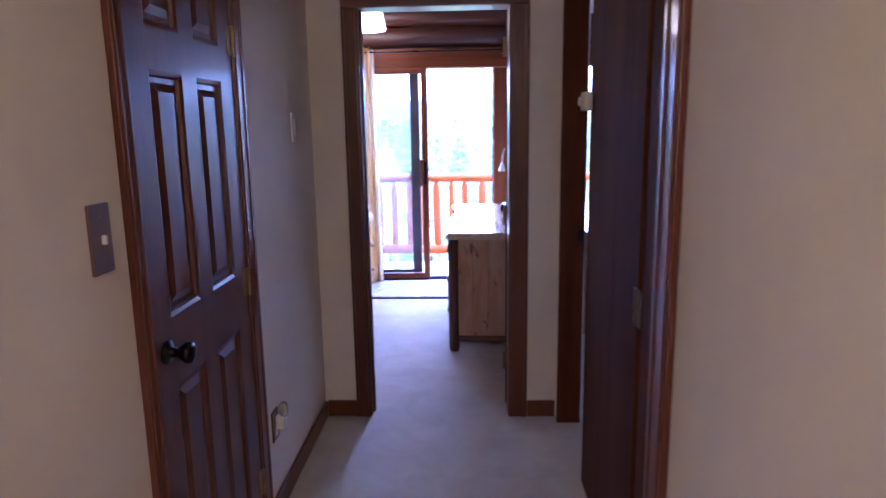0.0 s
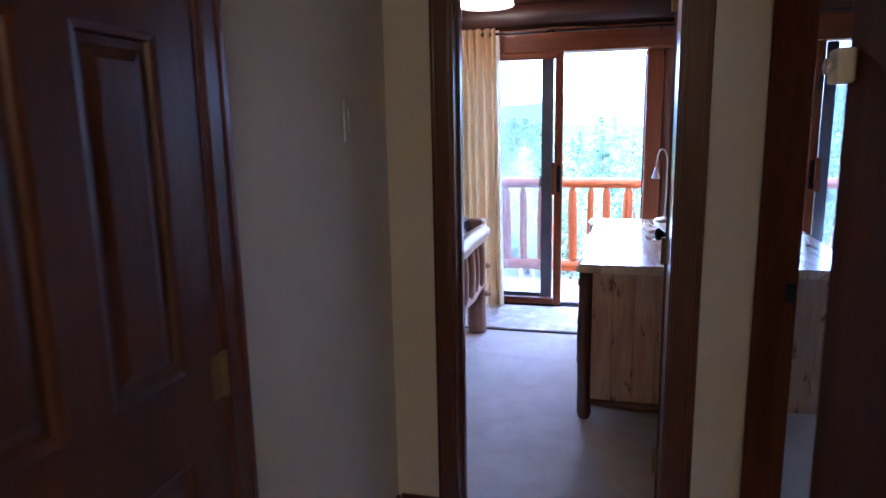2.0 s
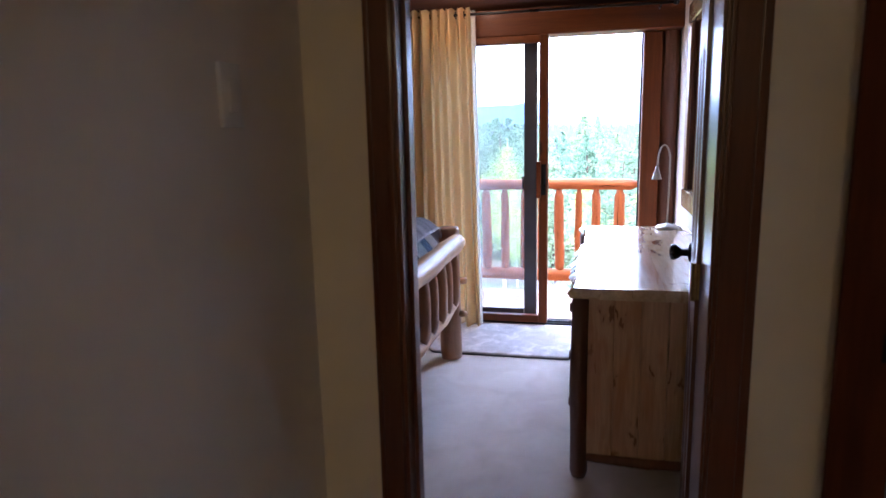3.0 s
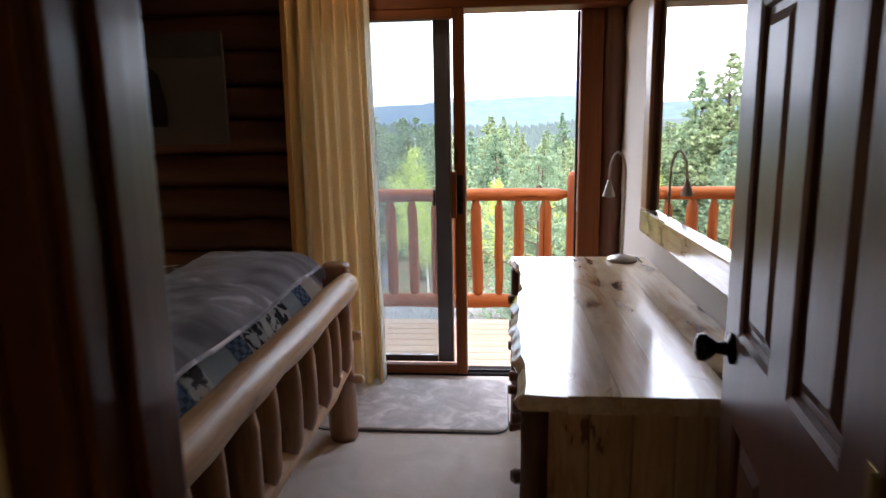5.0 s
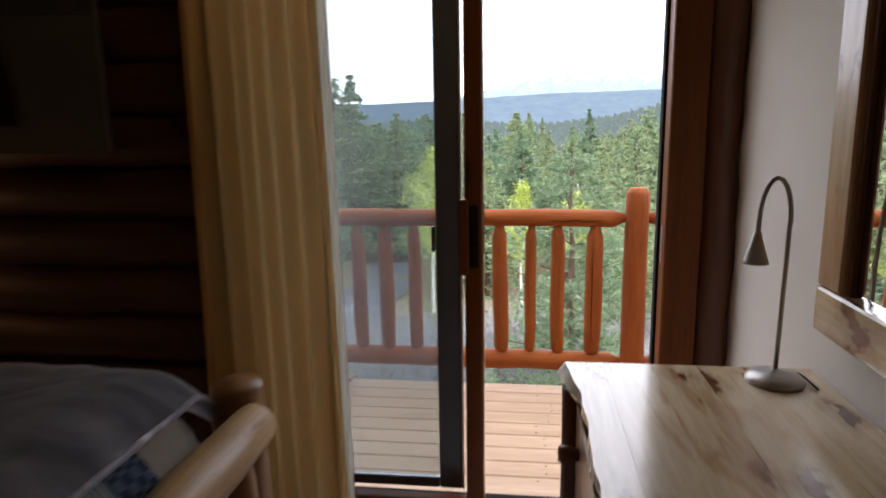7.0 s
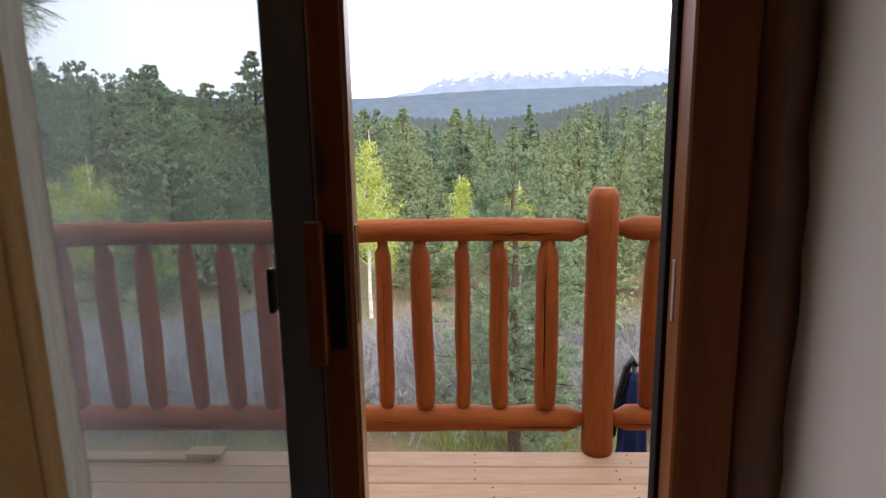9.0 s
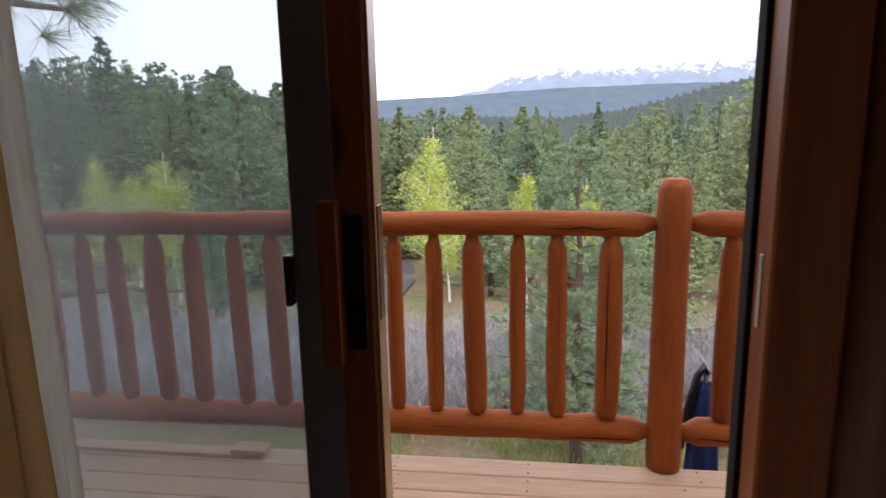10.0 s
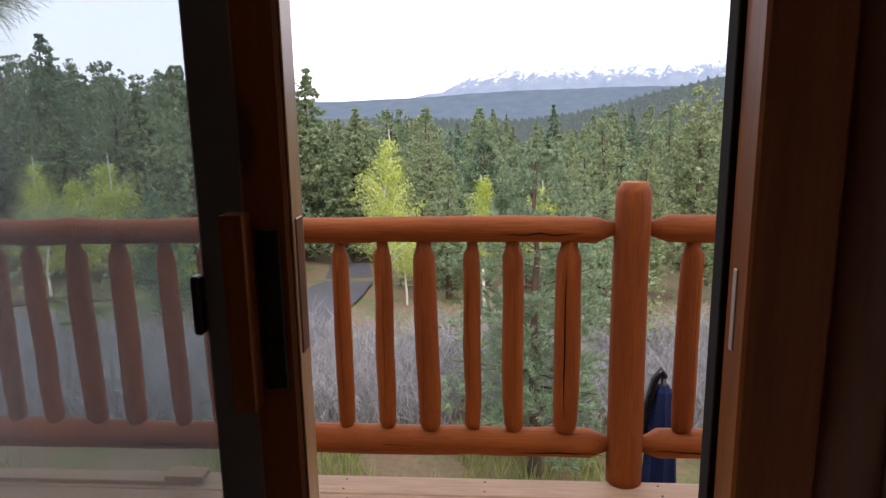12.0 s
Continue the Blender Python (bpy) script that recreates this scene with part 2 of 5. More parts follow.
def pane_mat(name, tint, haze):
    """A thin pane: mostly clear, a grey mesh or dust veil, a little gloss."""
    m = bpy.data.materials.new(name)
    m.use_nodes = True
    n, l = m.node_tree.nodes, m.node_tree.links
    n.clear()
    o = n.new("ShaderNodeOutputMaterial")
    t = n.new("ShaderNodeBsdfTransparent")
    t.inputs[0].default_value = (*tint, 1)
    d = n.new("ShaderNodeBsdfDiffuse")
    d.inputs[0].default_value = (0.45, 0.47, 0.48, 1)
    tl = n.new("ShaderNodeBsdfTranslucent")
    tl.inputs[0].default_value = (0.5, 0.53, 0.55, 1)
    ad = n.new("ShaderNodeMixShader")
    ad.inputs[0].default_value = 0.5
    l.new(d.outputs[0], ad.inputs[1])
    l.new(tl.outputs[0], ad.inputs[2])
    g = n.new("ShaderNodeBsdfGlossy")
    g.inputs["Roughness"].default_value = 0.02
    mx = n.new("ShaderNodeMixShader")
    mp = coords(n, l, (1, 1, 1), False, False)
    nz = noise_node(n, l, mp, 3.0, 4)
    mr = n.new("ShaderNodeMapRange")
    mr.inputs[3].default_value, mr.inputs[4].default_value = haze * 0.3, haze * 1.3
    l.new(nz.outputs[0], mr.inputs[0])
    # a wiped, smeared patch of dust towards the fixed edge of the pane
    sx = n.new("ShaderNodeSeparateXYZ")
    l.new(mp.outputs[0], sx.inputs[0])
    bend = n.new("ShaderNodeMath")
    bend.operation = "MULTIPLY_ADD"
    bend.inputs[1].default_value = 0.35
    l.new(nz.outputs[0], bend.inputs[0])
    l.new(sx.outputs[0], bend.inputs[2])
    sm = n.new("ShaderNodeMapRange")
    sm.inputs[1].default_value, sm.inputs[2].default_value = -0.72, -0.42
    sm.inputs[3].default_value, sm.inputs[4].default_value = haze * 2.0, 0.0
    l.new(bend.outputs[0], sm.inputs[0])
    su = n.new("ShaderNodeMath")
    l.new(mr.outputs[0], su.inputs[0])
    l.new(sm.outputs[0], su.inputs[1])
    l.new(su.outputs[0], mx.inputs[0])
    l.new(t.outputs[0], mx.inputs[1])
    l.new(ad.outputs[0], mx.inputs[2])
    fz = n.new("ShaderNodeFresnel")
    fz.inputs[0].default_value = 1.25
    m2 = n.new("ShaderNodeMixShader")
    l.new(fz.outputs[0], m2.inputs[0])
    l.new(mx.outputs[0], m2.inputs[1])
    l.new(g.outputs[0], m2.inputs[2])
    l.new(m2.outputs[0], o.inputs[0])
    return m


M["glass"] = pane_mat("sliding_glass", (0.66, 0.71, 0.73), 0.085)

# ---- mesh helpers ----


def bm_box(bm, lo, hi, bevel=0.0, seg=1):
    lo, hi = Vector(lo), Vector(hi)
    c, s = (lo + hi) / 2, hi - lo
    made = bmesh.ops.create_cube(bm, size=1, matrix=Matrix.Translation(c) @ Matrix.Diagonal((*s, 1)))
    if bevel:
        es = {e for v in made["verts"] for e in v.link_edges}
        bmesh.ops.bevel(bm, geom=list(es), offset=bevel, segments=seg, affect="EDGES", profile=0.7)
    return bm


def box(lo, hi, bevel=0.0, seg=1):
    return bm_box(bmesh.new(), lo, hi, bevel, seg)


def mesh_ob(name, bm, material, parent=None, smooth=False):
    me = bpy.data.meshes.new(name)
    bmesh.ops.recalc_face_normals(bm, faces=bm.faces[:])
    bm.to_mesh(me)
    bm.free()
    if smooth:
        for p in me.polygons:
            p.use_smooth = True
    if material:
        me.materials.append(M[material] if isinstance(material, str) else material)
    ob = new(name, me)
    if parent:
        ob.parent = parent
    return ob


def part(name, bm, material, parent, label="", smooth=False):
    ob = mesh_ob(name, bm, material, parent, smooth)
    if label:
        tagged(ob, label)
    return ob


def thing(name, where, label, category, group="", rz=0.0):
    """An Empty at the thing's base that carries its parts, which are built around its origin."""
    ob = new(name)
    ob.empty_display_size = 0.1
    ob.matrix_basis = pose(*where, 0, 0, rz)
    return tagged(ob, label, category, group)


def structure(name, bm, material, label="", category="", smooth=False):
    return tagged(mesh_ob(name, bm, material, None, smooth), label, category, "", "structure")


def tube(points, radii, sides=10, bm=None, caps=True, wob=0.0, seed=0):
    """A log or tube along points with a radius at each one; wob: unevenness."""
    bm = bm or bmesh.new()
    rnd = random.Random(seed)
    pts = [Vector(p) for p in points]
    rings = []
    up = None
    for i, p in enumerate(pts):
        d = (pts[min(i + 1, len(pts) - 1)] - pts[max(i - 1, 0)]).normalized()
        if up is None:
            up = d.orthogonal().normalized()
        up = (up - d * up.dot(d)).normalized()
        sd = d.cross(up)
        ring = []
        for k in range(sides):
            a = 2 * math.pi * k / sides
            rr = radii[i] * (1 + wob * (rnd.random() - 0.5))
            ring.append(bm.verts.new(p + (up * math.cos(a) + sd * math.sin(a)) * rr))
        rings.append(ring)
    for r0, r1 in zip(rings, rings[1:]):
        for k in range(sides):
            bm.faces.new((r0[k], r0[(k + 1) % sides], r1[(k + 1) % sides], r1[k]))
    if caps:
        bm.faces.new(rings[0][::-1])
        bm.faces.new(rings[-1])
    return bm


def lathe(profile, sides=20, centre=(0, 0, 0), axis="z", bm=None):
    """Turns (radius, height) pairs about an axis."""
    bm = bm or bmesh.new()
    c = Vector(centre)
    turn = {"z": Matrix.Identity(3), "x": Matrix(((0, 0, 1), (0, 1, 0), (-1, 0, 0))), "y": Matrix(((1, 0, 0), (0, 0, 1), (0, -1, 0)))}[axis]
    rings = [[bm.verts.new(c + turn @ Vector((r * math.cos(2 * math.pi * k / sides), r * math.sin(2 * math.pi * k / sides), h))) for k in range(sides)] for r, h in profile]
    for r0, r1 in zip(rings, rings[1:]):
        for k in range(sides):
            bm.faces.new((r0[k], r0[(k + 1) % sides], r1[(k + 1) % sides], r1[k]))
    for ring in (rings[0], rings[-1]):
        bm.faces.new(ring)
    return bm


# ---- large structure ----
HALL_L, HALL_R = -0.555, 0.66
END_Y = 3.30          # hall side of the end wall
BED_Y0 = 3.42
FAR_Y = 6.40          # inner face of the far bedroom wall
BED_L, BED_R = -3.3, 0.69
TOP = 2.9
DECK_Z = -0.15

structure("floor", box((-3.5, -1.6, -0.12), (3.5, 6.38, 0.0)), "carpet", "short-pile beige carpet through hallway and bedroom", "carpet")
structure("ceiling_hall", box((-0.75, -1.7, 2.42), (0.742, 3.42, 2.5)), "ceiling", "white painted hallway ceiling", "ceiling")
structure("ceiling_bedroom", box((-3.5, 3.42, TOP), (0.775, 6.45, TOP + 0.1)), "slider_x", "wooden plank bedroom ceiling", "ceiling")
# hall left wall, with the opening of the closed door in it
LD0, LD1, LDH = 1.56, 2.235, 2.03


def wall_x(name, x0, x1, y0, y1, z1, holes, material, label):
    """A wall along y between x0 and x1, in pieces round openings (y0, y1, z0, z1), as one mesh."""
    bm = bmesh.new()
    at = y0
    for a, b_, z0, zt in sorted(holes):
        if a > at:
            bm_box(bm, (x0, at, 0), (x1, a, z1))
        if z0 > 0:
            bm_box(bm, (x0, a, 0), (x1, b_, z0))
        if zt < z1:
            bm_box(bm, (x0, a, zt), (x1, b_, z1))
        at = b_
    if y1 > at:
        bm_box(bm, (x0, at, 0), (x1, y1, z1))
    bmesh.ops.remove_doubles(bm, verts=bm.verts[:], dist=1e-5)
    return structure(name, bm, material, label, "wall")


wall_x("wall_hall_west", HALL_L - 0.12, HALL_L, -1.6, END_Y, 2.42, [(LD0 - 0.02, LD1 + 0.02, 0, LDH + 0.02)], "wall", "cream painted hallway wall")
RD0, RD1 = 1.66, 3.30
wall_x("wall_hall_east", HALL_R, HALL_R + 0.08, -1.6, END_Y, 2.42, [(RD0, RD1, 0, 2.08)], "wall", "cream painted hallway wall beside the closet")
structure("wall_hall_south", box((-0.75, -1.72, 0), (1.0, -1.6, 2.42)), "wall", "cream painted wall closing the hallway", "wall")
# end wall: left pier, lintel, stub beside the closet
OP0, OP1, OPH = -0.34, 0.42, 2.05
structure("wall_end_1", box((BED_L - 0.1, END_Y, 0), (OP0, BED_Y0, TOP)), "wall", "cream painted wall beside the bedroom doorway", "wall")
structure("wall_end_2", box((OP0, END_Y, OPH), (OP1, BED_Y0, TOP)), "wall", "cream painted wall over the bedroom doorway", "wall")
structure("wall_end_3", box((OP1, END_Y, 0), (0.60, BED_Y0, TOP)), "wall", "cream painted wall between doorway and closet", "wall")
structure("wall_end_4", box((0.60, END_Y, 0), (0.668, END_Y + 0.012, TOP)), "wall", "cream painted wall edge beside the closet", "wall")
structure("wall_bedroom_east", box((BED_R, 3.32, 0), (BED_R + 0.085, 6.62, TOP)), "wall_bed", "off-white painted bedroom wall", "wall")
# made-up room behind the hall's side doorway, standing in for a mirror's reflection
structure("ceiling_side_room", box((0.745, 1.38, 2.5), (3.5, 6.62, 2.6)), "ceiling", "white painted ceiling of the added reflection room", "ceiling")
structure("wall_side_south", box((0.745, 1.38, 0), (3.5, 1.5, 2.5)), "wall", "cream painted wall of the added reflection room", "wall")
# the hole is sized to let some blue daylight reach the hall
wall_x("wall_side_east", 3.4, 3.5, 1.5, 6.5, 2.5, [(3.78, 4.06, 1.45, 1.75)], "wall", "cream painted far wall of the added room with an unseen window")
structure("wall_side_north_1", box((0.776, 6.5, 0), (1.22, 6.62, 2.5)), "wall_bed", "off-white wall beside the patio door in the added reflection room", "wall")
structure("wall_side_north_2", box((2.62, 6.5, 0), (3.4, 6.62, 2.5)), "wall_bed", "off-white wall beside the patio door in the added reflection room", "wall")
structure("wall_side_north_3", box((1.22, 6.5, 2.206), (2.62, 6.62, 2.5)), "log", "dark log over the patio door in the added reflection room", "wall")
structure("wall_bedroom_west", box((BED_L - 0.15, BED_Y0, 0), (BED_L, 6.6, TOP)), "log", "log bedroom wall", "wall")

# ---- far bedroom wall: logs round the sliding door ----
wall_far = structure("wall_far", box((BED_L, 6.47, -0.1), (-1.03, 6.62, TOP)), "log", "dark stained horizontal log wall", "wall")
bm = box((-1.03, 6.47, 2.206), (BED_R, 6.62, TOP))
part("log_backing", bm, "log", wall_far)
for i in range(16):
    z = 0.08 + i * 0.186
    low = z < 2.24
    x1 = -1.04 if low else 0.68
    rnd = random.Random(40 + i)
    xs = [BED_L + (x1 - BED_L) * k / 14 for k in range(15)]
    pts = [(x, 6.475 + 0.008 * rnd.uniform(-1, 1), z + 0.006 * rnd.uniform(-1, 1)) for x in xs]
    part("log", tube(pts, [0.1 + 0.005 * rnd.uniform(-1, 1) for _ in xs], 18, wob=0.02, seed=i), "log", wall_far, smooth=True)

# upright hewn log in the corner
rnd = random.Random(5)
bm = bmesh.new()
zs = [-0.0 + 2.86 * k / 24 for k in range(25)]
tube([(0.630 + 0.005 * rnd.uniform(-1, 1), 6.575, z) for z in zs], [0.066 + 0.006 * rnd.uniform(-1, 1) for _ in zs], 9, bm, wob=0.12, seed=9)
structure("corner_log", bm, "log_z", "upright peeled log with dark bark streaks in the corner", "log post", True)

# sliding door
sd = thing("sliding_door", (0, 0, 0), "open wooden sliding patio door with hazy glass", "sliding door")
part("header", box((-1.03, 6.40, 2.03), (0.69, 6.60, 2.205), 0.006), "slider_x", sd, "knotty stained head board")
part("side_jamb", box((0.449, 6.52, 0.0), (0.572, 6.60, 2.028), 0.005), "slider", sd, "knotty stained jamb board")
part("weatherstrip", box((0.440, 6.602, 0.0), (0.470, 6.645, 2.03), 0.002), "rubber", sd, "black weatherstrip")
part("outer_casing", box((0.472, 6.602, -0.1), (0.70, 6.66, 2.2), 0.003), "slider", sd)
part("side_jamb", box((-1.03, 6.37, 0.0), (-0.96, 6.56, 2.028), 0.005), "slider", sd)
part("strike_plate", box((0.4465, 6.558, 0.93), (0.4495, 6.572, 1.06), 0.001), "steel", sd, "steel strike plate")
part("track_ridge", box((-0.96, 6.425, 0.0), (0.455, 6.432, 0.022), 0.001), "black", sd)
part("threshold", box((-0.96, 6.39, -0.05), (0.455, 6.525, 0.010), 0.004), "rubber", sd, "dark metal threshold track")
part("sill_board", box((-0.958, 6.528, -0.15), (0.447, 6.66, -0.01), 0.004), "deck", sd, "weathered sill board")
panel = part("door_panel", box((-0.236, 6.357, 0.02), (-0.176, 6.412, 2.026), 0.005), "slider", sd, "stained door stile with a recessed pull")
part("bottom_rail", box((-0.955, 6.36, 0.02), (-0.236, 6.408, 0.072), 0.004), "slider_x", panel)
part("top_rail", box((-0.955, 6.36, 1.975), (-0.236, 6.408, 2.024), 0.004), "slider_x", panel)
part("handle", box((-0.252, 6.322, 0.927), (-0.222, 6.3565, 1.182), 0.006, 2), "slider", panel, "wooden pull handle")
part("lock_plate", box((-0.219, 6.352, 0.947), (-0.188, 6.3565, 1.160), 0.002), "black", panel, "black metal lock plate")
# pale raw-wood colour also carries the daylight that falls on this edge
part("worn_edge", box((-0.1755, 6.364, 0.03), (-0.1725, 6.4095, 2.015), 0.001), "pine_z", panel, "pale raw-wood strip for the daylit edge of the stile")
part("edge_pull", box((-0.1735, 6.372, 0.99), (-0.1705, 6.400, 1.17), 0.001), "trim", panel)
scr = part("screen_frame", box((-0.352, 6.482, 0.045), (-0.266, 6.512, 2.02), 0.004), "bronze", sd, "dark metal panel frame")
part("frame_strip", box((-0.265, 6.478, 0.045), (-0.257, 6.508, 2.02), 0.001), "steel", scr)
part("frame_bottom", box((-0.955, 6.484, 0.045), (-0.354, 6.51, 0.085), 0.003), "bronze", scr)
part("frame_top", box((-0.955, 6.484, 1.985), (-0.354, 6.51, 2.02), 0.003), "bronze", scr)
part("latch", box((-0.366, 6.468, 0.98), (-0.3525, 6.49, 1.07), 0.003), "black", scr)
glass = part("pane", box((-0.955, 6.494, 0.086), (-0.354, 6.498, 1.984)), "glass", scr, "dusty hazy pane")
glass.visible_shadow = False

# unseen window, added to throw daylight onto the hall's left wall
w2 = thing("side_window", (3.45, 3.92, 1.45), "small unseen wooden window added for daylight on the hall wall", "window")
for nm, lo, hi in (("window_sill", (-0.07, -0.14, 0.0), (0.04, 0.14, 0.012)), ("frame_top", (-0.04, -0.14, 0.288), (0.04, 0.14, 0.30)), ("frame_side", (-0.04, -0.14, 0.013), (0.04, -0.128, 0.287)), ("frame_side", (-0.04, 0.128, 0.013), (0.04, 0.14, 0.287))):
    part(nm, box(lo, hi, 0.002), "slider", w2)
# patio door added as the reflected sliding door: half open towards the shared wall
w3 = thing("patio_door", (0, 0, 0), "half-open stained wooden patio door, added as the reflected sliding door", "sliding door")
part("header", box((1.222, 6.46, 2.03), (2.618, 6.60, 2.205), 0.006), "slider_x", w3, "knotty stained head board")
for x in (1.222, 2.55):
    part("side_jamb", box((x, 6.48, 0.0), (x + 0.068, 6.60, 2.028), 0.005), "slider", w3)
stile2 = part("door_stile", box((1.585, 6.40, 0.02), (1.645, 6.45, 2.026), 0.005), "slider", w3, "stained door stile")
part("handle", box((1.632, 6.365, 0.955), (1.662, 6.3995, 1.205), 0.006, 2), "slider", stile2, "wooden pull handle")
part("lock_plate", box((1.598, 6.395, 0.975), (1.629, 6.3995, 1.185), 0.002), "black", stile2, "black metal lock plate")
part("bottom_rail", box((1.646, 6.405, 0.02), (2.548, 6.445, 0.072), 0.004), "slider_x", w3)
scr2 = part("screen_frame", box((1.675, 6.50, 0.03), (1.755, 6.53, 2.02), 0.004), "bronze", w3, "dark metal panel frame")
part("pane", box((1.757, 6.513, 0.05), (2.548, 6.517, 2.02)), "glass", scr2, "hazy pane").visible_shadow = False

# ---- trim of the hall ----


def trim(name, lo, hi, mat, bevel=0.006, label="dark stained wooden casing"):
    return structure(name, box(lo, hi, bevel, 2), mat, label, "trim")


def casing(name, lo, hi, mat, out, label="dark stained wooden door casing"):
    """Casing with two raised beads; out: the way it faces."""
    bm = box(lo, hi, 0.005, 2)
    w = 1 if out[0] else 0
    for a, b_ in ((0.10, 0.22), (0.76, 0.96)):
        p, q = list(lo), list(hi)
        p[w], q[w] = lo[w] + (hi[w] - lo[w]) * a, lo[w] + (hi[w] - lo[w]) * b_
        k = 0 if out[0] else 1
        if out[k] < 0:
            p[k], q[k] = lo[k] - 0.005, lo[k] + 0.004
        else:
            p[k], q[k] = hi[k] - 0.004, hi[k] + 0.005
        q[2] -= 0.001
        bm_box(bm, p, q, 0.0025, 2)
    return structure(name, bm, mat, label, "trim")


# bedroom doorway
casing("trim_1", (-0.39, 3.282, 0), (-0.322, 3.3, 2.03), "trim", (0, -1))
casing("trim_2", (0.402, 3.282, 0), (0.492, 3.3, 2.03), "trim", (0, -1))
trim("trim_3", (-0.39, 3.281, 2.031), (0.492, 3.3, 2.12), "trim_x", 0.005)
for x0, x1, nm in ((-0.34, -0.312, "jamb_1"), (0.396, 0.42, "jamb_2")):
    trim(nm, (x0, 3.29, 0), (x1, 3.425, 2.028), "trim", 0.003, "dark stained wooden door jamb")
trim("jamb_3", (-0.338, 3.291, 2.029), (0.418, 3.424, 2.05), "trim_x", 0.003, "dark stained wooden head jamb")
trim("door_stop_1", (-0.312, 3.34, 0), (-0.301, 3.375, 2.027), "trim", 0.002, "dark stained wooden door stop")
casing("trim_4", (-0.43, 3.42, 0), (-0.341, 3.438, 2.03), "trim", (0, 1))
# far end of the closet opening: face board with the strike hole
trim("jamb_4", (0.636, 3.212, 0), (0.752, 3.232, 2.06), "closet", 0.004, "dark stained closet jamb with a black strike hole")
structure("strike_hole", box((0.718, 3.2085, 0.925), (0.746, 3.2115, 0.985), 0.001), "black", "black strike plate in the closet jamb", "strike plate")
# closet: near casing, frame, hidden ceiling
casing("trim_5", (0.640, 1.545, 0), (0.66, 1.66, 2.07), "trim", (-1, 0))
trim("trim_6", (0.640, 1.662, 2.05), (0.66, 3.211, 2.11), "trim_y", 0.004)
trim("jamb_5", (0.652, 1.662, 0), (0.745, 1.80, 2.04), "closet", 0.003, "dark stained closet jamb")
# left door: casings
casing("trim_7", (-0.555, 2.219, 0), (-0.535, 2.302, 2.05), "trim", (1, 0))
casing("trim_8", (-0.555, 1.505, 0), (-0.535, 1.546, 2.05), "trim", (1, 0))
trim("trim_9", (-0.555, 1.548, 2.034), (-0.535, 2.217, 2.12), "trim_y", 0.004)
# baseboards
for i, (lo, hi, mt) in enumerate((((-0.555, -1.6, 0), (-0.541, 1.504, 0.085), "trim_y"), ((-0.555, 2.303, 0), (-0.541, 3.286, 0.085), "trim_y"), ((-0.541, 3.286, 0), (-0.391, 3.3, 0.085), "trim_x"), ((0.493, 3.286, 0), (0.635, 3.3, 0.085), "trim_x"), ((0.646, -1.6, 0), (0.66, 1.543, 0.085), "trim_y"))):
    structure("baseboard_%d" % (i + 1), box(lo, hi, 0.005, 2), mt, "dark stained wooden baseboard", "baseboard")

# ---- panelled doors ----


def panel_door(name, width, height, thick, label, knob_at=None, hinge_at=(0.25, 0.98, 1.75), knob_sides=(1,)):
    """A six-panel door in local x (from the hinge edge), y (thickness, 0 to thick) and z."""
    ob = thing(name, (0, 0, 0), label, "door")
    st = 0.105
    cols = [(st, width / 2 - 0.045), (width / 2 + 0.045, width - st)]
    rows = [(0.21, 0.85), (1.02, 1.62), (1.72, height - 0.12)]
    bm = bmesh.new()
    for a, b_ in ((0, st), (width - st, width), (width / 2 - 0.045, width / 2 + 0.045)):
        bm_box(bm, (a, 0, 0.008), (b_, thick, height))
    zr = [0.008] + [v for r_ in rows for v in r_] + [height]
    for a, b_ in zip(zr[::2], zr[1::2]):
        for c0, c1 in cols:
            bm_box(bm, (c0, 0, a), (c1, thick, b_))
    slab = part("slab", bm, "door", ob)
    for r0, r1 in rows:
        for c0, c1 in cols:
            bm = bmesh.new()
            g = 0.012
            mid = thick / 2
            for sgn in (-1, 1):
                # moulded edge, then the raised field
                o = [(c0, r0), (c1, r0), (c1, r1), (c0, r1)]
                lev = [(0.0, thick / 2), (0.012, thick / 2 - 0.004), (0.016, thick / 2 - 0.012), (0.030, thick / 2 - 0.012), (0.050, thick / 2 - 0.004)]
                rings = []
                for inset, dep in lev:
                    rings.append([bm.verts.new((x + (inset if x == c0 else -inset), mid + sgn * dep, z + (inset if z == r0 else -inset))) for x, z in o])
                for p, q in zip(rings, rings[1:]):
                    for k in range(4):
                        bm.faces.new((p[k], p[(k + 1) % 4], q[(k + 1) % 4], q[k]))
                bm.faces.new(rings[-1])
            part("panel", bm, "door", ob)
    if knob_at:
        for s in knob_sides:
            y = 0.0 if s < 0 else thick
            kb = lathe([(0.031, 0.0), (0.031, 0.006), (0.014, 0.010), (0.012, 0.030), (0.020, 0.038), (0.028, 0.052), (0.026, 0.064), (0.012, 0.070)], 18, (0, 0, 0), "y")
            if s < 0:
                bmesh.ops.transform(kb, matrix=Matrix.Diagonal((1, -1, 1, 1)), verts=kb.verts[:])
            bmesh.ops.translate(kb, vec=(knob_at[0], y, knob_at[1]), verts=kb.verts[:])
            part("knob", kb, "black", ob, "round black door knob", True)
    for z in hinge_at:
        bm = box((-0.012, thick - 0.002, z - 0.045), (0.032, thick + 0.003, z + 0.045), 0.001)
        tube([(-0.004, thick + 0.006, z - 0.047), (-0.004, thick + 0.006, z + 0.047)], [0.0065, 0.0065], 8, bm)
        bm_box(bm, (-0.003, 0.003, z - 0.045), (-0.0005, thick - 0.004, z + 0.045))
        part("hinge", bm, "brass", ob, "worn brass hinge")
    return ob


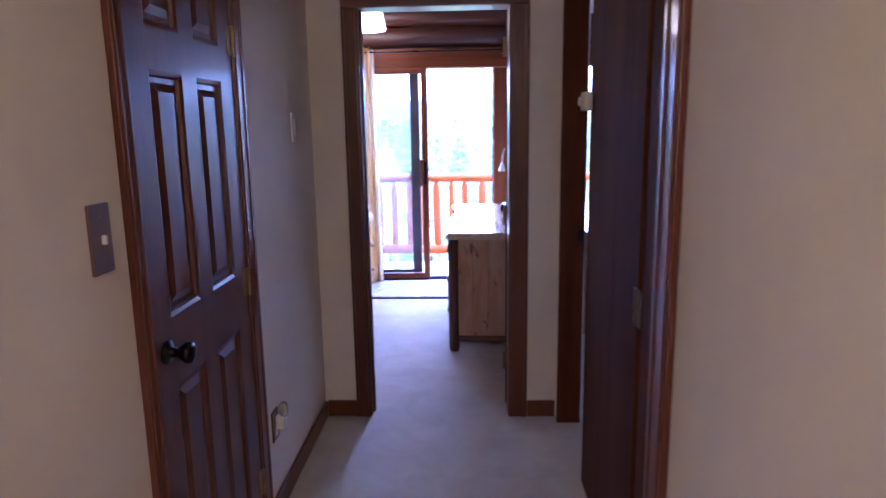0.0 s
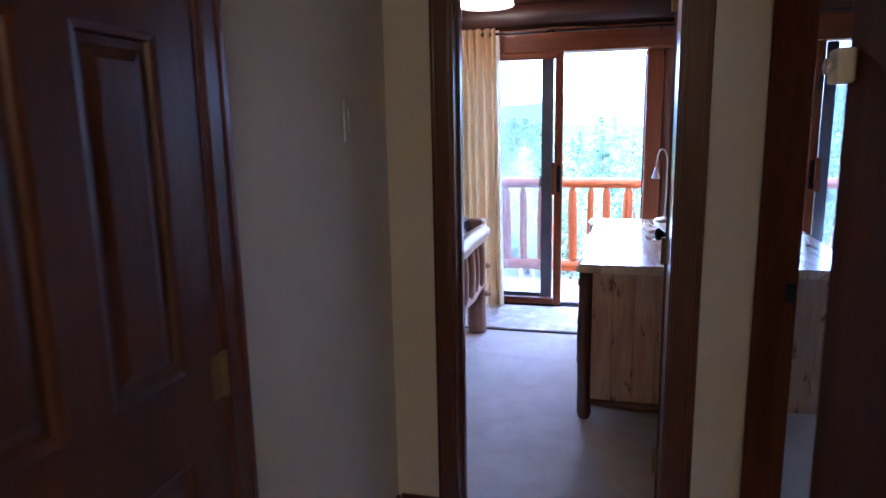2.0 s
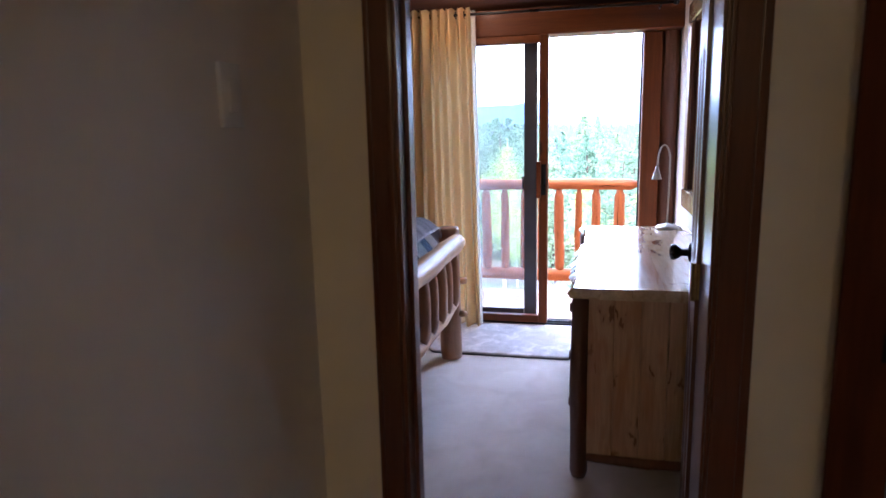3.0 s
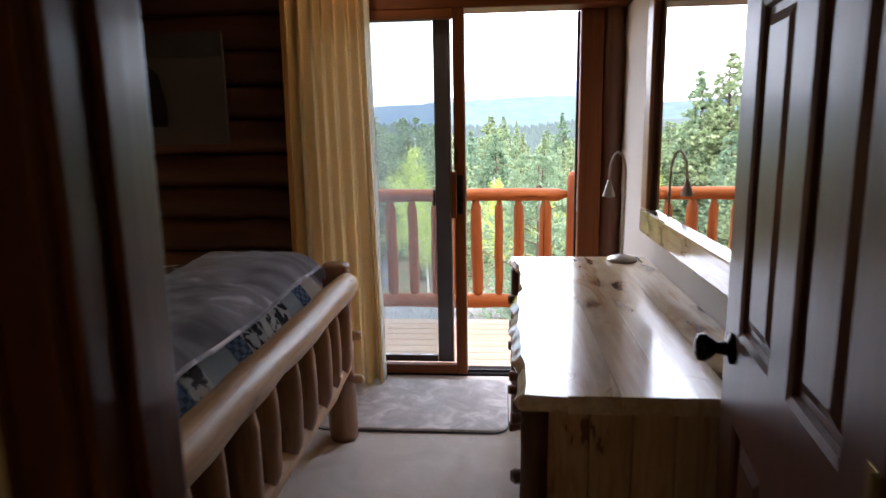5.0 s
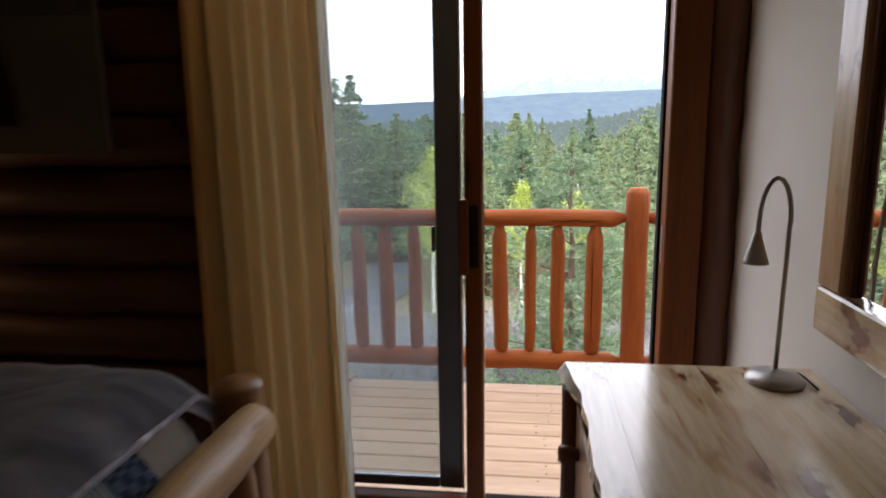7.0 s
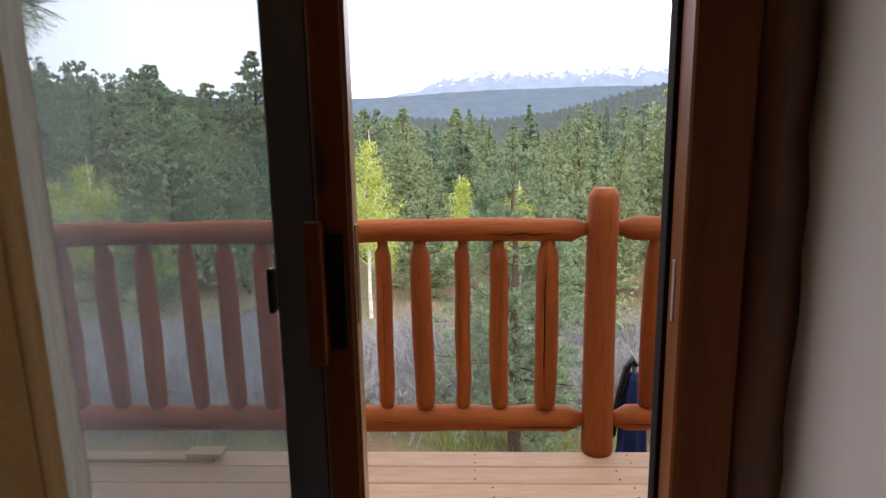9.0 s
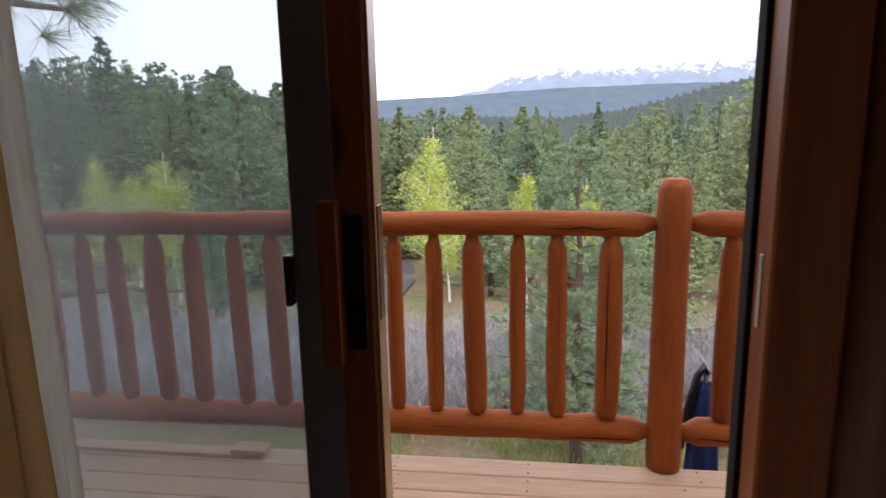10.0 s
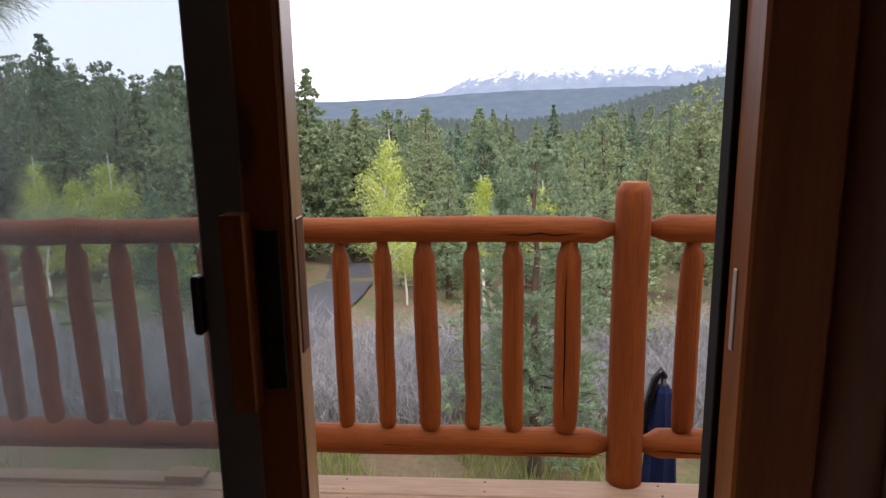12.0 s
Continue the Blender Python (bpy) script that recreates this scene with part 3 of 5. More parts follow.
# left hall door: hinge edge at the far side, latch towards the start of the hall
d1 = panel_door("door_1", 0.665, 2.025, 0.036, "closed dark stained six-panel wooden door with black knob", (0.60, 0.945))
d1.matrix_basis = pose(-0.577, 2.215, 0, 0, 0, -90)
d1["kind"] = "structure"
# bedroom door, open against the dresser side; hinge edge at the doorway
d2 = panel_door("door_2", 0.70, 2.02, 0.036, "open dark stained six-panel bedroom door with black knob", (0.635, 0.985), (0.25, 1.03, 1.86), (-1, 1))
d2.matrix_basis = pose(0.425, 3.436, 0, 0, 0, 83.2)
d2["kind"] = "structure"
# closet leaf beside the mirror
d3 = thing("door_3", (0.660, 1.871, 0), "dark stained flush closet door leaf with a white safety catch", "door")
part("slab", box((0, 0, 0.012), (0.034, 0.565, 2.03), 0.003), "closet", d3)
part("stile", box((0.001, 0.566, 0.012), (0.034, 0.776, 2.03), 0.004, 2), "closet", d3, "dark closing stile")
d3["kind"] = "structure"
M["old_brass"] = plain("tarnished_brass", (0.12, 0.085, 0.04), 0.5, 0.7, vary=0.3, scale=30)
bm = box((0.6465, 1.80, 0.94), (0.6515, 1.868, 1.04), 0.002)
tube([(0.646, 1.83, 0.94), (0.646, 1.83, 1.04)], [0.007, 0.007], 8, bm)
tagged(mesh_ob("hinge_closet", bm, "old_brass"), "worn brass hinge on the closet door frame", "hinge")
# white safety catch on the closet leaf's edge
sc = thing("safety_catch", (0.652, 2.62, 1.56), "white plastic safety catch on the closet door edge", "door catch")
part("catch_body", box((-0.028, -0.035, -0.032), (0.006, 0.028, 0.036), 0.010, 3), "white_plastic", sc, smooth=True)
part("catch_button", lathe([(0.016, 0), (0.016, 0.006), (0.010, 0.011)], 14, (-0.040, -0.004, 0.002), "x"), "white_plastic", sc, "grey round button", True)
# ---- switches, outlet ----
sw = thing("light_switch", (-0.555, 1.405, 1.262), "dark wooden switch plate with a cream toggle on wall", "switch")
part("plate", box((0, -0.037, -0.072), (0.008, 0.037, 0.072), 0.003, 2), "switch_wood", sw)
part("toggle", box((0.008, -0.005, -0.012), (0.018, 0.005, 0.008), 0.002), "white_plastic", sw, "cream toggle")
for z in (-0.045, 0.045):
    part("screw", lathe([(0.004, 0), (0.003, 0.0015)], 8, (0.008, 0, z), "x"), "brass", sw)
th = thing("wall_switch", (-0.555, 2.96, 1.486), "white plastic rocker switch plate on cream wall", "switch")
M["gloss_plastic"] = plain("glossy_white_plastic", (0.78, 0.76, 0.70), 0.12, vary=0.03)
part("plate", box((0, -0.037, -0.062), (0.007, 0.037, 0.062), 0.003, 2), "gloss_plastic", th)
part("rocker", box((0.007, -0.016, -0.033), (0.011, 0.016, 0.033), 0.002), "gloss_plastic", th)
ol = thing("wall_outlet", (-0.555, 2.44, 0.36), "dark wooden outlet plate low on the cream wall", "outlet")
part("plate", box((0, -0.037, -0.06), (0.007, 0.037, 0.06), 0.003, 2), "switch_wood", ol)
part("socket", box((0.007, -0.016, -0.045), (0.009, 0.016, -0.012), 0.001), "white_plastic", ol)
nl = thing("air_freshener", (-0.546, 2.445, 0.385), "clear and white plug-in air freshener in the outlet", "air freshener")
part("plug_body", box((0, -0.02, -0.04), (0.035, 0.022, 0.01), 0.006, 2), "white_plastic", nl)
m, n, l, b = base_mat("clear_plastic", 0.1)
b.inputs["Base Color"].default_value = (0.85, 0.82, 0.7, 1)
b.inputs["Transmission Weight"].default_value = 0.7
M["clear"] = m
part("bottle", lathe([(0.014, 0), (0.016, 0.005), (0.016, 0.045), (0.011, 0.052)], 14, (0.028, 0.001, 0.011)), "clear", nl, "clear bottle", True)

# ---- dresser ----
dr = thing("dresser", (0, 0, 0), "rustic pine log dresser with knotty live-edge top", "dresser")
DX0, DX1, DY0, DY1, DZ = 0.075, 0.665, 4.27, 5.83, 0.762
bm = bmesh.new()
NX, NY = 3, 90
rnd = random.Random(3)


def live(y):
    return 0.006 * math.sin(y * 9.0) + 0.005 * math.sin(y * 23 + 1) + 0.003 * math.sin(y * 47) + 0.05 / (1 + math.exp(-40 * (y - 5.20))) / (1 + math.exp(40 * (y - 5.71)))


for zz in (0,):
    top, bot = [], []
    for j in range(NY + 1):
        y = DY0 - 0.03 + (DY1 + 0.03 - DY0 + 0.03) * j / NY
        e = live(y)
        c = 0.012 if j in (0, NY) else 0.0
        xs = [0.05 + e + c] + [0.075 + e * 0.5 + (0.17 - 0.075 - e * 0.5) * i / NX for i in range(NX + 1)]
        top.append([bm.verts.new((x, y + (0.006 * math.sin(x * 30) if j == 0 else 0), (0.785 if i == 0 else 0.808))) for i, x in enumerate(xs)])
        bot.append([bm.verts.new((x + (0.012 if i == 0 else 0), y + (0.01 if j == 0 else 0), 0.764)) for i, x in enumerate(xs)])
    w = NX + 1
    for j in range(NY):
        for i in range(w):
            bm.faces.new((top[j][i], top[j][i + 1], top[j + 1][i + 1], top[j + 1][i]))
            bm.faces.new((bot[j][i], bot[j + 1][i], bot[j + 1][i + 1], bot[j][i + 1]))
        bm.faces.new((top[j][0], top[j + 1][0], bot[j + 1][0], bot[j][0]))
        bm.faces.new((top[j][w], bot[j][w], bot[j + 1][w], top[j + 1][w]))
    for j in (0, NY):
        for i in range(w):
            bm.faces.new((top[j][i], bot[j][i], bot[j][i + 1], top[j][i + 1]))
part("top_plank", bm, "dresser_edge", dr, "glossy knotty pine plank with a live edge")
for a_, b_ in ((0.1705, 0.29), (0.2905, 0.405), (0.4055, 0.545), (0.5455, 0.682)):
    part("top_plank", box((a_, DY0 - 0.03, 0.764), (b_, DY1 + 0.03, 0.808)), "dresser_top", dr, "glossy knotty pine plank")
part("body", box((0.115, DY0 + 0.035, 0.10), (DX1, DY1 - 0.03, 0.762), 0.004), "dresser_end", dr)
for k in range(5):
    x0 = 0.128 + k * 0.101
    part("end_board", box((x0, DY0 + 0.022, 0.085), (x0 + 0.099, DY0 + 0.034, 0.761), 0.003), "dresser_end", dr)
for x, y in ((0.098, DY0 + 0.035), (0.098, DY1 - 0.035), (DX1 - 0.02, DY0 + 0.035), (DX1 - 0.02, DY1 - 0.035)):
    rnd = random.Random(int(x * 1000 + y * 100))
    zs = [0.0, 0.03, 0.2, 0.4, 0.6, 0.762]
    part("corner_post", tube([(x + 0.004 * rnd.uniform(-1, 1), y, z) for z in zs], [0.028, 0.036, 0.034, 0.036, 0.034, 0.036], 12, wob=0.06, seed=int(y * 10)), "log_z", dr, "dark peeled log post", True)
part("bottom_log", tube([(0.13, DY0 + 0.03, 0.09), (0.37, DY0 + 0.026, 0.082), (0.61, DY0 + 0.03, 0.09)], [0.02, 0.024, 0.02], 10, wob=0.08), "log_z", dr, "", True)
for r_ in range(3):
    for c_ in range(2):
        z0 = 0.115 + r_ * 0.213
        y0 = DY0 + 0.08 + c_ * 0.755
        dw = part("drawer", box((0.098, y0, z0), (0.116, y0 + 0.735, z0 + 0.202), 0.005), "dresser_end", dr)
        for q in (0.18, 0.555):
            part("drawer_pull", tube([(0.099, y0 + q, z0 + 0.11), (0.070, y0 + q, z0 + 0.11), (0.056, y0 + q, z0 + 0.11), (0.049, y0 + q, z0 + 0.11)], [0.014, 0.021, 0.023, 0.017], 10, wob=0.08, seed=r_), "log_z", dw, "log-end drawer pull", True)

# its twin added for the reflection, narrower, turned away from the shared wall
dr2 = copy_thing(dr, pose(1.40, 10.13, 0, 0, 0, 180))
dr2.scale = (0.88, 1.0, 1.0)
tagged(dr2, "rustic pine dresser copy, added as the reflected dresser", "dresser")

# ---- lamp on the dresser ----
lamp = thing("desk_lamp", (0.562, 5.765, 0.809), "brushed grey gooseneck desk lamp on the dresser", "lamp")
part("base", lathe([(0.066, 0.0), (0.066, 0.008), (0.058, 0.018), (0.030, 0.026), (0.010, 0.032), (0.007, 0.034)], 28), "steel", lamp, "", True)
pts = [(0.0, 0, 0.03), (0.002, 0, 0.15), (0.004, 0, 0.28), (0.003, -0.004, 0.375)]
pts += [(-0.031 + 0.034 * math.cos(a), -0.008, 0.39 + 0.098 * math.sin(a)) for a in [math.pi * k / 10 for k in range(11)]]
pts += [(-0.067, -0.012, 0.362)]
part("gooseneck", tube(pts, [0.0055] * len(pts), 10), "steel", lamp, "", True)
part("lamp_head", lathe([(0.008, 0.0), (0.012, -0.018), (0.027, -0.068), (0.029, -0.074), (0.026, -0.072), (0.010, -0.03)], 20, (-0.068, -0.013, 0.366)), "steel", lamp, "cone-shaped metal lamp head", True)
part("cable", tube([(0.05, 0.02, 0.004), (0.065, 0.03, 0.012), (0.075, 0.02, 0.006), (0.078, -0.05, 0.004)], [0.003] * 4, 6), "rubber", lamp, "", True)

# ---- mirror over the dresser ----
wm = thing("wall_mirror", (0, 0, 0), "large wall mirror in a thick knotty pine frame", "mirror")
MY0, MY1, MZ0, MZ1 = 4.33, 5.76, 0.945, 2.06
part("mirror_glass", box((0.662, MY0 + 0.1, MZ0 + 0.1), (0.669, MY1 - 0.1, MZ1 - 0.1)), "mirror", wm)
for nm, lo, hi, mt in (("frame_bottom", (0.632, MY0, MZ0), (0.689, MY1, MZ0 + 0.105), "dresser_top"), ("frame_top", (0.632, MY0, MZ1 - 0.105), (0.689, MY1, MZ1), "dresser_top"), ("frame_side", (0.634, MY1 - 0.11, MZ0 + 0.107), (0.688, MY1, MZ1 - 0.107), "dresser_end"), ("frame_side", (0.634, MY0, MZ0 + 0.107), (0.688, MY0 + 0.11, MZ1 - 0.107), "dresser_end")):
    part(nm, box(lo, hi, 0.014, 3), mt, wm)
for y in (MY1 - 0.118, MY0 + 0.118):
    part("inner_edge", box((0.648, y - 0.007, MZ0 + 0.107), (0.662, y + 0.007, MZ1 - 0.107), 0.002), "trim", wm, "dark inner edge")

# ---- bed ----
bed = thing("bed", (0, 0, 0), "pine log bed with a spindle footboard", "bed")
FX = -0.705
FY0, FY1 = 3.62, 5.605
for y in (FY0, FY1):
    zs = [0.0, 0.06, 0.25, 0.5, 0.7, 0.816, 0.828]
    rnd = random.Random(int(y * 10))
    part("post", tube([(FX - 0.012 + (0.004 * rnd.uniform(-1, 1) if z < 0.6 else 0.0), y, z) for z in zs], [0.064, 0.067, 0.065, 0.064, 0.063, 0.062, 0.056], 18, wob=0.03, seed=int(y * 7)), "pine_brown", bed, "", True)
ys = [FY0 - 0.02 + (FY1 - FY0 - 0.02) * k / 12 for k in range(13)]
rnd = random.Random(17)
part("top_rail", tube([(FX + 0.045, y, 0.742 + 0.004 * rnd.uniform(-1, 1)) for y in ys], [0.048] + [0.057 + 0.004 * rnd.uniform(-1, 1) for _ in ys[2:]] + [0.052], 18, wob=0.02, seed=3), "pine_y", bed, "", True)
part("lower_rail", tube([(FX + 0.015, y, 0.36 + 0.006 * rnd.uniform(-1, 1)) for y in ys], [0.040] + [0.046 + 0.005 * rnd.uniform(-1, 1) for _ in ys[2:]] + [0.038], 16, wob=0.03, seed=4), "pine_y", bed, "", True)
for k in range(10):
    y = FY1 - 0.135 - k * 0.183
    rr = 0.050 + 0.006 * random.Random(k + 50).uniform(-1, 1)
    zs = [0.355, 0.40, 0.43, 0.55, 0.64, 0.69, 0.735]
    part("spindle", tube([(FX + 0.028, y + 0.004 * random.Random(k * 9 + i).uniform(-1, 1), z) for i, z in enumerate(zs)], [rr * 0.5, rr * 0.9, rr, rr * 1.06, rr, rr * 0.85, rr * 0.5], 14, wob=0.04, seed=k), "pine_brown", bed, "", True)
for z in (0.285, 0.495):
    part("peg", tube([(FX + 0.03, FY1, z), (FX + 0.075, FY1, z), (FX + 0.092, FY1, z)], [0.022, 0.021, 0.016], 12), "pine_x", bed, "round tenon peg", True)
for y in (FY0 + 0.04, FY1 - 0.04):
    part("side_rail", tube([(FX - 0.04, y, 0.33), (-1.6, y, 0.33), (-2.72, y, 0.33)], [0.045, 0.05, 0.05], 14), "pine_x", bed, "", True)
for y in (FY0, FY1):
    part("head_post", tube([(-2.78, y, 0), (-2.78, y, 0.6), (-2.78, y, 1.15)], [0.06, 0.06, 0.055], 14, wob=0.03), "pine_z", bed, "", True)
for z in (0.75, 1.05):
    part("head_rail", tube([(-2.78, FY0, z), (-2.78, FY1, z)], [0.055, 0.055], 14), "pine_y", bed, "", True)
mat_ = tagged(mesh_ob("mattress", box((-2.70, FY0 + 0.05, 0.38), (-0.80, FY1 - 0.06, 0.74), 0.05, 3), "white_plastic"), "white mattress on the log bed frame", "mattress")


def cloth(bounds, height, drop, thick, seed, nx=44, ny=44, wr=0.006, foot=(0.15, None), span=None):
    """A cover lying on the bed: rounded over its edges, with soft wrinkles."""
    x0, x1, y0, y1 = bounds
    bm = bmesh.new()
    noise.seed_set(seed)
    grid = []
    for i in range(nx + 1):
        row = []
        for j in range(ny + 1):
            u, v = i / nx, j / ny
            x, y = x0 + (x1 - x0) * u, (span or bounds[2:])[0] + ((span or bounds[2:])[1] - (span or bounds[2:])[0]) * v
            z = height
            out = 0.0
            for dist, lim, dr_ in ((x1 - x, foot[0], foot[1] or drop), (y1 - y, 0.16, drop), (y - y0, 0.16, drop)):
                if dist < lim:
                    q = 1 - dist / lim
                    z -= dr_ * q ** 2.2
            wv = noise.noise(Vector((x * 5, y * 3.2, seed))) + 0.5 * noise.noise(Vector((x * 14, y * 11, seed)))
            z += wr * 2 * wv + 0.02 * noise.noise(Vector((x * 1.5, y * 1.5, seed + 3)))
            row.append(bm.verts.new((x, y, z)))
        grid.append(row)
    for i in range(nx):
        for j in range(ny):
            bm.faces.new((grid[i][j], grid[i + 1][j], grid[i + 1][j + 1], grid[i][j + 1]))
    bmesh.ops.solidify(bm, geom=bm.faces[:], thickness=thick)
    return bm


# comforter: dark woven cover with cream bands, patchwork along its hanging edge
m, n, l, b = base_mat("comforter_weave", 0.9)
mp = coords(n, l, (1, 1, 1), True)
sx = n.new("ShaderNodeSeparateXYZ")
l.new(mp.outputs[0], sx.inputs[0])
bandn = n.new("ShaderNodeMath")
bandn.operation = "MULTIPLY_ADD"
bandn.inputs[1].default_value, bandn.inputs[2].default_value = 1.55, 10.0
l.new(sx.outputs[0], bandn.inputs[0])
fracn = n.new("ShaderNodeMath")
fracn.operation = "FRACT"
l.new(bandn.outputs[0], fracn.inputs[0])
br = ramp(n, ((0.0, (0.02, 0.016, 0.013)), (0.16, (0.50, 0.42, 0.30)), (0.19, (0.02, 0.016, 0.013)), (0.42, (0.50, 0.42, 0.30)), (0.58, (0.03, 0.022, 0.018)), (0.9, (0.12, 0.05, 0.03))))
br.color_ramp.interpolation = "CONSTANT"
l.new(fracn.outputs[0], br.inputs[0])
ck = n.new("ShaderNodeTexChecker")
ck.inputs["Scale"].default_value = 22
ck.inputs[1].default_value, ck.inputs[2].default_value = (0.02, 0.017, 0.015, 1), (0.34, 0.28, 0.2, 1)
l.new(mp.outputs[0], ck.inputs[0])
nz = noise_node(n, l, mp, 7, 2)
nzr = ramp(n, ((0.48, (0, 0, 0)), (0.52, (0.8, 0.8, 0.8))))
l.new(nz.outputs[0], nzr.inputs[0])
l.new(mix(n, l, br.outputs[0], ck.outputs[0], nzr.outputs[0]), b.inputs["Base Color"])
fz = noise_node(n, l, mp, 300, 3)
bump(n, l, b, fz.outputs[0], 0.4, 0.004)
M["comforter"] = m



def patch_mat(name, ground, ink, kind, scale):
    """Quilt cloth: stripes, a check, or blots printed on a ground."""
    m, n, l, b = base_mat(name, 0.92)
    mp = coords(n, l, (1, 1, 1), True)
    if kind == "stripe":
        t = n.new("ShaderNodeTexWave")
        t.bands_direction = "Y"
        t.inputs["Scale"].default_value, t.inputs["Distortion"].default_value = scale, 1.2
        l.new(mp.outputs[0], t.inputs[0])
        src, cut = t.outputs[0], (0.55, 0.7)
    elif kind == "check":
        t = n.new("ShaderNodeTexChecker")
        t.inputs["Scale"].default_value = scale
        t.inputs[1].default_value, t.inputs[2].default_value = (0.2, 0.2, 0.2, 1), (0.9, 0.9, 0.9, 1)
        l.new(mp.outputs[0], t.inputs[0])
        src, cut = t.outputs[0], (0.0, 1.0)
    else:
        t = noise_node(n, l, mp, scale, 3, 0.45, 0.6)
        src, cut = t.outputs[0], (0.50, 0.52)
    r = ramp(n, ((cut[0], ground), (cut[1], ink)))
    l.new(src, r.inputs[0])
    w = noise_node(n, l, mp, 420, 3)
    wr_ = ramp(n, ((0.3, (0.7, 0.7, 0.7)), (0.7, (1, 1, 1))))
    l.new(w.outputs[0], wr_.inputs[0])
    l.new(mix(n, l, r.outputs[0], wr_.outputs[0], 0.6, "MULTIPLY"), b.inputs["Base Color"])
    bump(n, l, b, w.outputs[0], 0.4, 0.003)
    return m


PATCHES = [patch_mat("patch_blot", (0.84, 0.83, 0.79), (0.055, 0.055, 0.055), "blot", 17),
           patch_mat("patch_stripe", (0.84, 0.86, 0.84), (0.18, 0.30, 0.34), "stripe", 26),
           patch_mat("patch_blue", (0.02, 0.042, 0.11), (0.22, 0.30, 0.42), "check", 40),
           patch_mat("patch_night", (0.020, 0.022, 0.028), (0.70, 0.70, 0.67), "blot", 22),
           patch_mat("patch_cream", (0.82, 0.76, 0.66), (0.68, 0.61, 0.50), "stripe", 40)]

tagged(mesh_ob("comforter", cloth((-2.66, -1.1, FY0 + 0.03, FY1 - 0.03), 0.865, 0.28, 0.03, 11, wr=0.004), "comforter", None, True), "dark brown comforter with cream woven bands on bed", "comforter")
qt = thing("quilt", (0, 0, 0), "patchwork plaid quilt edge in blue, black and white", "quilt")
at, order = FY0 + 0.055, (2, 0, 1, 4, 2, 0, 1, 2, 3, 0, 3, 1, 2, 4, 0)
rnd = random.Random(8)
cuts = [rnd.uniform(0.09, 0.17) for _ in order]
for k, w in zip(order, cuts):
    w *= (FY1 - FY0 - 0.11) / sum(cuts)
    part("patch", cloth((-1.5, -0.722, FY0 + 0.055, FY1 - 0.055), 0.862, 0.10, 0.05, 4, 46, 8, wr=0.003, foot=(0.17, 0.15), span=(at, at + w - 0.0005)), PATCHES[k], qt, "", True)
    at += w
m, n, l, b = base_mat("fleece_throw", 0.95)
mp = coords(n, l)
mp.inputs["Scale"].default_value = (1.0, 1.5, 1.0)
a = noise_node(n, l, mp, 3.0, 4, 0.55, 1.3)
f = noise_node(n, l, mp, 160, 3)
r = ramp(n, ((0.34, (0.16, 0.16, 0.185)), (0.50, (0.30, 0.30, 0.34)), (0.60, (0.40, 0.40, 0.45)), (0.655, (0.74, 0.74, 0.80))))
l.new(a.outputs[0], r.inputs[0])
l.new(r.outputs[0], b.inputs["Base Color"])
b.inputs["Sheen Weight"].default_value = 0.5
b.inputs["Sheen Roughness"].default_value = 0.4
bump(n, l, b, f.outputs[0], 0.3, 0.004)
M["fleece"] = m
throw = tagged(mesh_ob("throw_blanket", cloth((-1.22, -0.752, FY0 - 0.01, FY1 + 0.005), 0.902, 0.16, 0.014, 7, 60, 120, wr=0.006, foot=(0.13, 0.065)), "fleece", None, True), "grey fleece throw blanket across the foot of the bed", "blanket")
ends = sorted((v.co.copy() for v in throw.data.vertices if v.co.x > -0.7565), key=lambda c: c.y)
line = [c for k, c in enumerate(ends) if k % 4 == 0]
part("hem", tube([(c.x - 0.002, c.y, c.z) for c in line], [0.0075] * len(line), 8, wob=0.1, seed=2), "fleece", throw, "rolled hem", True)

# ---- rug ----
m, n, l, b = base_mat("shag_rug", 0.95)
mp = coords(n, l)
a = noise_node(n, l, mp, 9, 4, 0.6, 0.7)
f = noise_node(n, l, mp, 200, 4, 0.7)
r = ramp(n, ((0.32, (0.36, 0.33, 0.32)), (0.50, (0.50, 0.465, 0.45)), (0.66, (0.76, 0.72, 0.69))))
l.new(a.outputs[0], r.inputs[0])
l.new(r.outputs[0], b.inputs["Base Color"])
b.inputs["Sheen Weight"].default_value = 0.4
bump(n, l, b, mix(n, l, a.outputs[0], f.outputs[0], 0.5), 0.8, 0.015)
M["rug"] = m
rug = thing("rug", (-0.42, 5.975, 0.0), "small grey shag rug with rounded corners on carpet", "rug")
bm = bmesh.new()
W, H, R = 0.47, 0.315, 0.08
outline = []
for cx, cy, a0 in ((W - R, H - R, 0), (-W + R, H - R, 90), (-W + R, -H + R, 180), (W - R, -H + R, 270)):
    outline += [(cx + R * math.cos(radians(a0 + 15 * k)), cy + R * math.sin(radians(a0 + 15 * k))) for k in range(7)]
rings = [[bm.verts.new((x * s, y * s, z)) for x, y in outline] for s, z in ((1.0, 0.002), (1.0, 0.012), (0.985, 0.018), (0.9, 0.019))]
for p, q in zip(rings, rings[1:]):
    for k in range(len(p)):
        bm.faces.new((p[k], p[(k + 1) % len(p)], q[(k + 1) % len(p)], q[k]))
bm.faces.new(rings[-1])
bm.faces.new(rings[0][::-1])
part("rug_mat", bm, "rug", rug)
part("edge_binding", tube([(x * 1.004, y * 1.006, 0.005) for x, y in outline + outline[:1]], [0.005] * (len(outline) + 1), 6), "bronze", rug, "dark edge binding", True)

